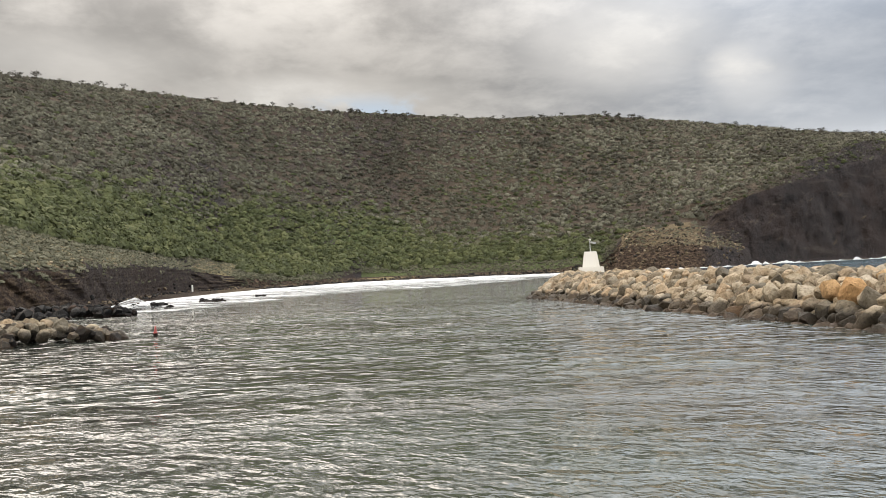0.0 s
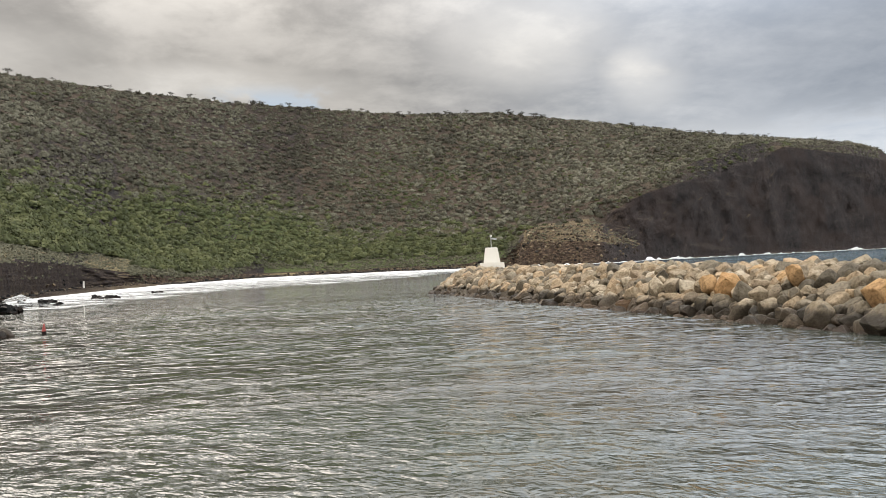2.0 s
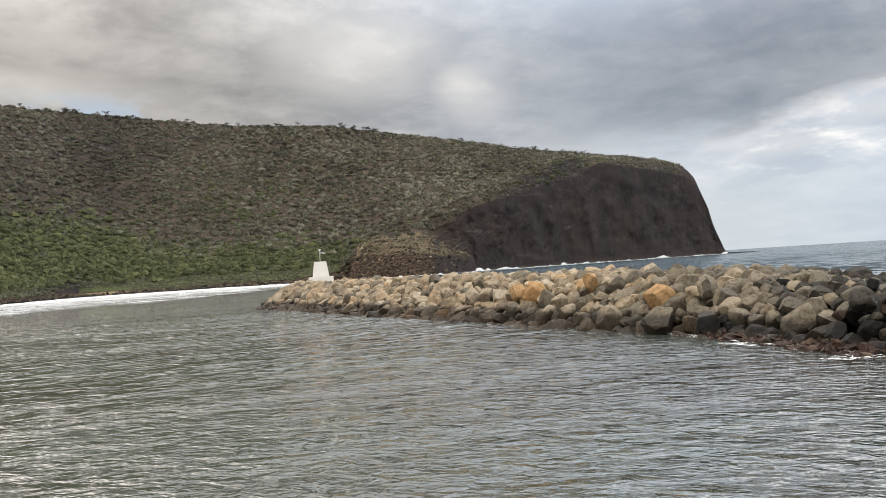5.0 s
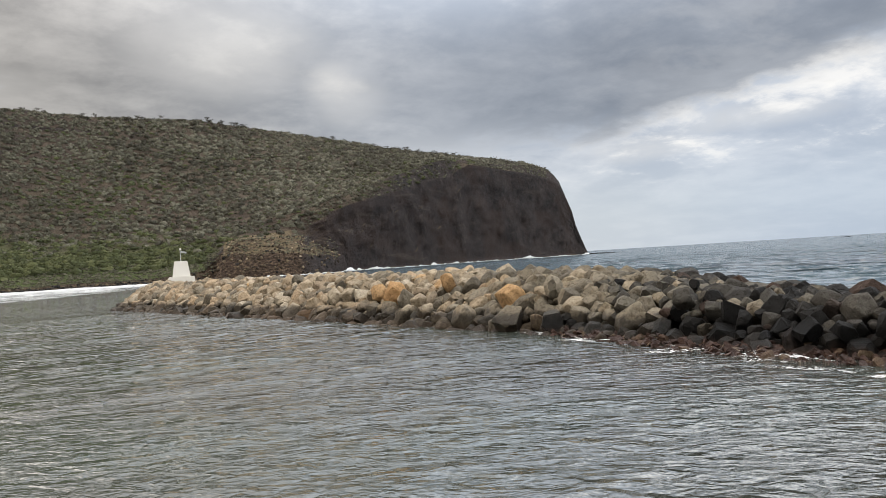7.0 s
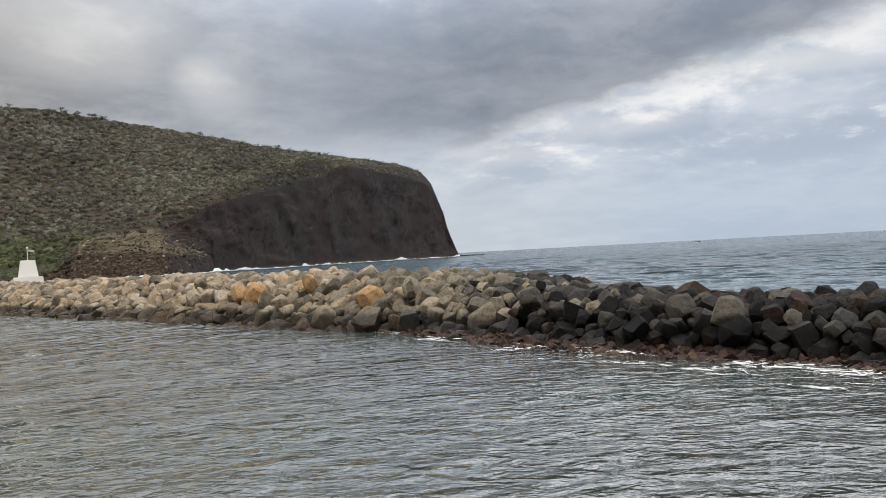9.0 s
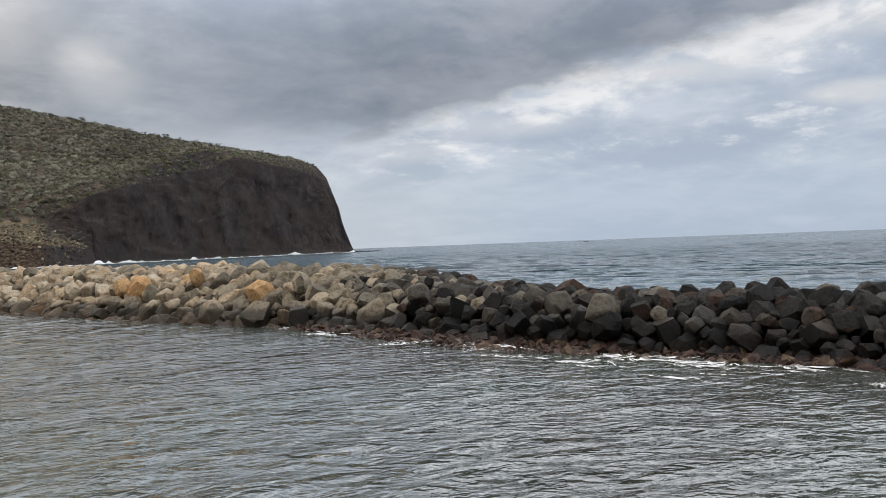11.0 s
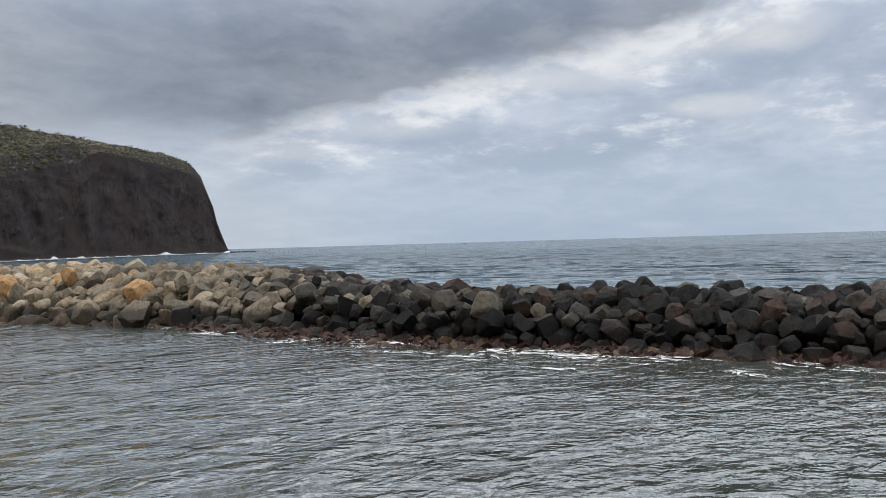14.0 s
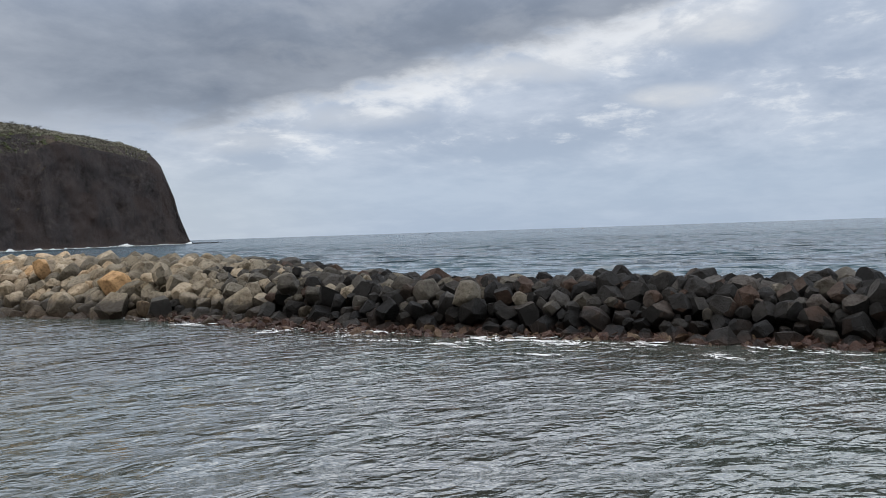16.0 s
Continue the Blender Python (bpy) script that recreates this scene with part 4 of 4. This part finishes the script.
# ---------------------------------------------------------------- surf and foam
def foam_sheet(name, rows, material, label):
    """rows: lines of (x, y, z, fade) across the surf."""
    n = len(rows[0])
    flat = [p for row in rows for p in row]
    ob = sheet(name, [p[:3] for p in flat], grid_faces(len(rows), n), material)
    at = ob.data.attributes.new("fade", "FLOAT", "POINT")
    at.data.foreach_set("value", [p[3] for p in flat])
    return tagged(ob, label, "foam", kind="stuff")


def beach_surf():
    rows = []
    for az in np.arange(-27, 11.01, 0.15):
        lo = float(table(az, (-27, 98), (-24, 104), (-21, 106), (-19, 103), (-15.6, 114), (-11, 138), (-7, 156), (-3, 164), (0.5, 178), (5, 212), (8.5, 285), (11, 315)))
        hi = float(shore_r(az)) + 5
        row = []
        for u in np.linspace(0, 1, 26):
            r = lo + (hi - lo) * u
            x, y = r * math.sin(radians(az)), r * math.cos(radians(az))
            lift = 0.22 * max(0, wobble(x, y, 0.09, 3, 6.0)) * (1 if u > 0.1 else 0)
            lift += (1.5 + 0.35 * wobble(x, y, 0.4, 2, 2.0)) * math.exp(-(((az + 21.6) / 1.2) ** 2) - ((r - 128) / 6) ** 2)
            row.append((x, y, 0.05 + lift + (0.25 if u > 0.95 else 0), float(np.interp(u, (0, 0.08, 0.4, 0.8, 1), (0.15, 0.55, 0.66, 0.8, 0.95))) * float(np.interp(az, (-27, -22), (0.6, 1)))))
        rows.append(row)
    foam_sheet("surf_foam", rows, FOAM, "white surf foam running up the far beach")


def cliff_surf():
    rows = []
    for az in np.arange(12, 38.9, 0.15):
        hi = float(shore_r(az)) + 4
        row = []
        for u in np.linspace(0, 1, 13):
            r = hi - 26 + 26 * u
            x, y = r * math.sin(radians(az)), r * math.cos(radians(az))
            spray = sum(high_z * math.exp(-(((az - at) / 0.33) ** 2)) for at, high_z in ((21.6, 1.3), (23.4, 1.7), (34.6, 1.9)))
            spray *= math.exp(-(((u - 0.72) / 0.25) ** 2)) * (0.8 + 1.4 * wobble(x, y, 0.3, 4, 1.0))
            row.append((x, y, 0.05 + (0.25 + 2.2 * max(0, wobble(az * 40, 0, 0.05, 4, 8.0))) * u ** 4 + spray, 0.3 + 0.75 * u + 0.15 * spray))
        rows.append(row)
    foam_sheet("surf_foam", rows, FOAM, "white water breaking along the foot of the cliff")


def wall_foam():
    rows = []
    for y in np.arange(-26, 30, 0.4):
        row = []
        w = float(np.interp(y, (-26, 4, 14, 22, 30), (4.4, 4.2, 4.4, 2.6, 0.8)))
        for u in np.linspace(0, 1, 12):
            row.append((inner_x(y) - w + (w + 0.5) * u, y, 0.05, float(np.interp(u, (0, 0.3, 0.6, 0.85, 1), (0.1, 0.5, 0.55, 0.35, 0.4)))))
        rows.append(row)
    foam_sheet("wash_foam", rows[::-1], STREAK, "thin white wash streaking along the foot of the wall")


def outer_foam():
    rows = []
    for y in np.arange(-26, 22, 0.5):
        row = []
        for u in np.linspace(0, 1, 14):
            s = 6.6 + 11 * u
            x = inner_x(y) + s
            lift = 0.35 * max(0, wobble(x, y, 0.12, 3, 4.0)) * math.sin(math.pi * u)
            row.append((x, y, 0.12 + lift, float(np.interp(u, (0, 0.25, 0.6, 1), (0.85, 0.6, 0.4, 0.1))) + 0.5 * wobble(y, 0, 0.08, 2, 3.0)))
        rows.append(row)
    foam_sheet("surf_foam", rows[::-1], FOAM, "broken white water along the seaward side of the wall")


beach_surf()
outer_foam()
cliff_surf()
wall_foam()


# ---------------------------------------------------------------- harbour light, buoy and markers
def tapered(w0, w1, z0, z1, bevel=0.03):
    bm = bmesh.new()
    lo = [bm.verts.new((sx * w0 / 2, sy * w0 / 2, z0)) for sx, sy in ((-1, -1), (1, -1), (1, 1), (-1, 1))]
    hi = [bm.verts.new((sx * w1 / 2, sy * w1 / 2, z1)) for sx, sy in ((-1, -1), (1, -1), (1, 1), (-1, 1))]
    bm.faces.new(lo[::-1]), bm.faces.new(hi)
    for k in range(4):
        bm.faces.new((lo[k], lo[(k + 1) % 4], hi[(k + 1) % 4], hi[k]))
    bmesh.ops.bevel(bm, geom=bm.edges[:], offset=bevel, segments=2, affect="EDGES")
    return bm


def rod(r0, r1, z0, z1, seg=12):
    bm = bmesh.new()
    bmesh.ops.create_cone(bm, segments=seg, radius1=r0, radius2=r1, depth=z1 - z0, cap_ends=True)
    bmesh.ops.translate(bm, verts=bm.verts, vec=(0, 0, (z0 + z1) / 2))
    return bm


def harbour_light():
    t = tagged(new("harbour_light"), "white tapered concrete harbour beacon on a square plinth", "beacon")
    part("plinth", tapered(3.2, 3.1, 0, 0.78, 0.06), WHITE, t)
    part("tower", tapered(2.15, 1.55, 0.78, 2.72, 0.04), WHITE, t)
    pole = part("pole", rod(0.05, 0.05, 2.72, 4.15), STEEL, t, "thin grey steel pole")
    bm = rod(0.13, 0.13, 0, 0.22)
    bmesh.ops.translate(bm, verts=bm.verts, vec=(0, 0, 4.12))
    part("lamp", bm, WHITE, pole, "small white lantern")
    bm = tapered(1.0, 0.95, 0, 0.22, 0.01)
    bmesh.ops.scale(bm, verts=bm.verts, vec=(0.7, 0.08, 1))
    bmesh.ops.rotate(bm, verts=bm.verts, cent=(0, 0, 0), matrix=Matrix.Rotation(radians(14), 3, "Y"))
    bmesh.ops.translate(bm, verts=bm.verts, vec=(0.38, 0, 3.72))
    part("solar_panel", bm, STEEL, pole, "small tilted pale panel")
    t.matrix_basis = pose(18.55, 99.3, 2.62, 0, 0, -10)


def buoy():
    t = tagged(new("buoy"), "small red conical channel buoy floating in the harbour", "buoy")
    part("float", rod(0.14, 0.14, -0.25, 0.22, 20), DARK, t, "dark weathered float")
    part("cone", rod(0.14, 0.06, 0.22, 0.58, 20), RED, t)
    part("topmark", rod(0.065, 0.05, 0.58, 0.72, 12), RED, t)
    t.matrix_basis = pose(-20.3, 55.0, 0, 4, 3, 0)


def marker_post():
    az, r = -17.75, 255
    t = tagged(new("marker_post"), "plain white marker post standing on the shore", "post")
    part("shaft", tapered(0.5, 0.45, 0, 2.0, 0.03), WHITE, t)
    part("cap", tapered(0.54, 0.25, 2.0, 2.2, 0.02), WHITE, t)
    x, y = r * math.sin(radians(az)), r * math.cos(radians(az))
    t.matrix_basis = pose(x, y, ground_z(az, r) - 0.15, 0, 0, 15)


def sea_marker():
    az, r = 66.6, 1300
    t = tagged(new("sea_buoy"), "tiny dark channel buoy far out at sea", "buoy")
    part("float", rod(1.4, 1.2, -0.5, 1.2, 16), STEEL, t)
    part("mast", rod(0.5, 0.2, 1.2, 4.6, 8), STEEL, t)
    t.matrix_basis = pose(r * math.sin(radians(az)), r * math.cos(radians(az)), 0)


harbour_light()
buoy()
marker_post()
sea_marker()
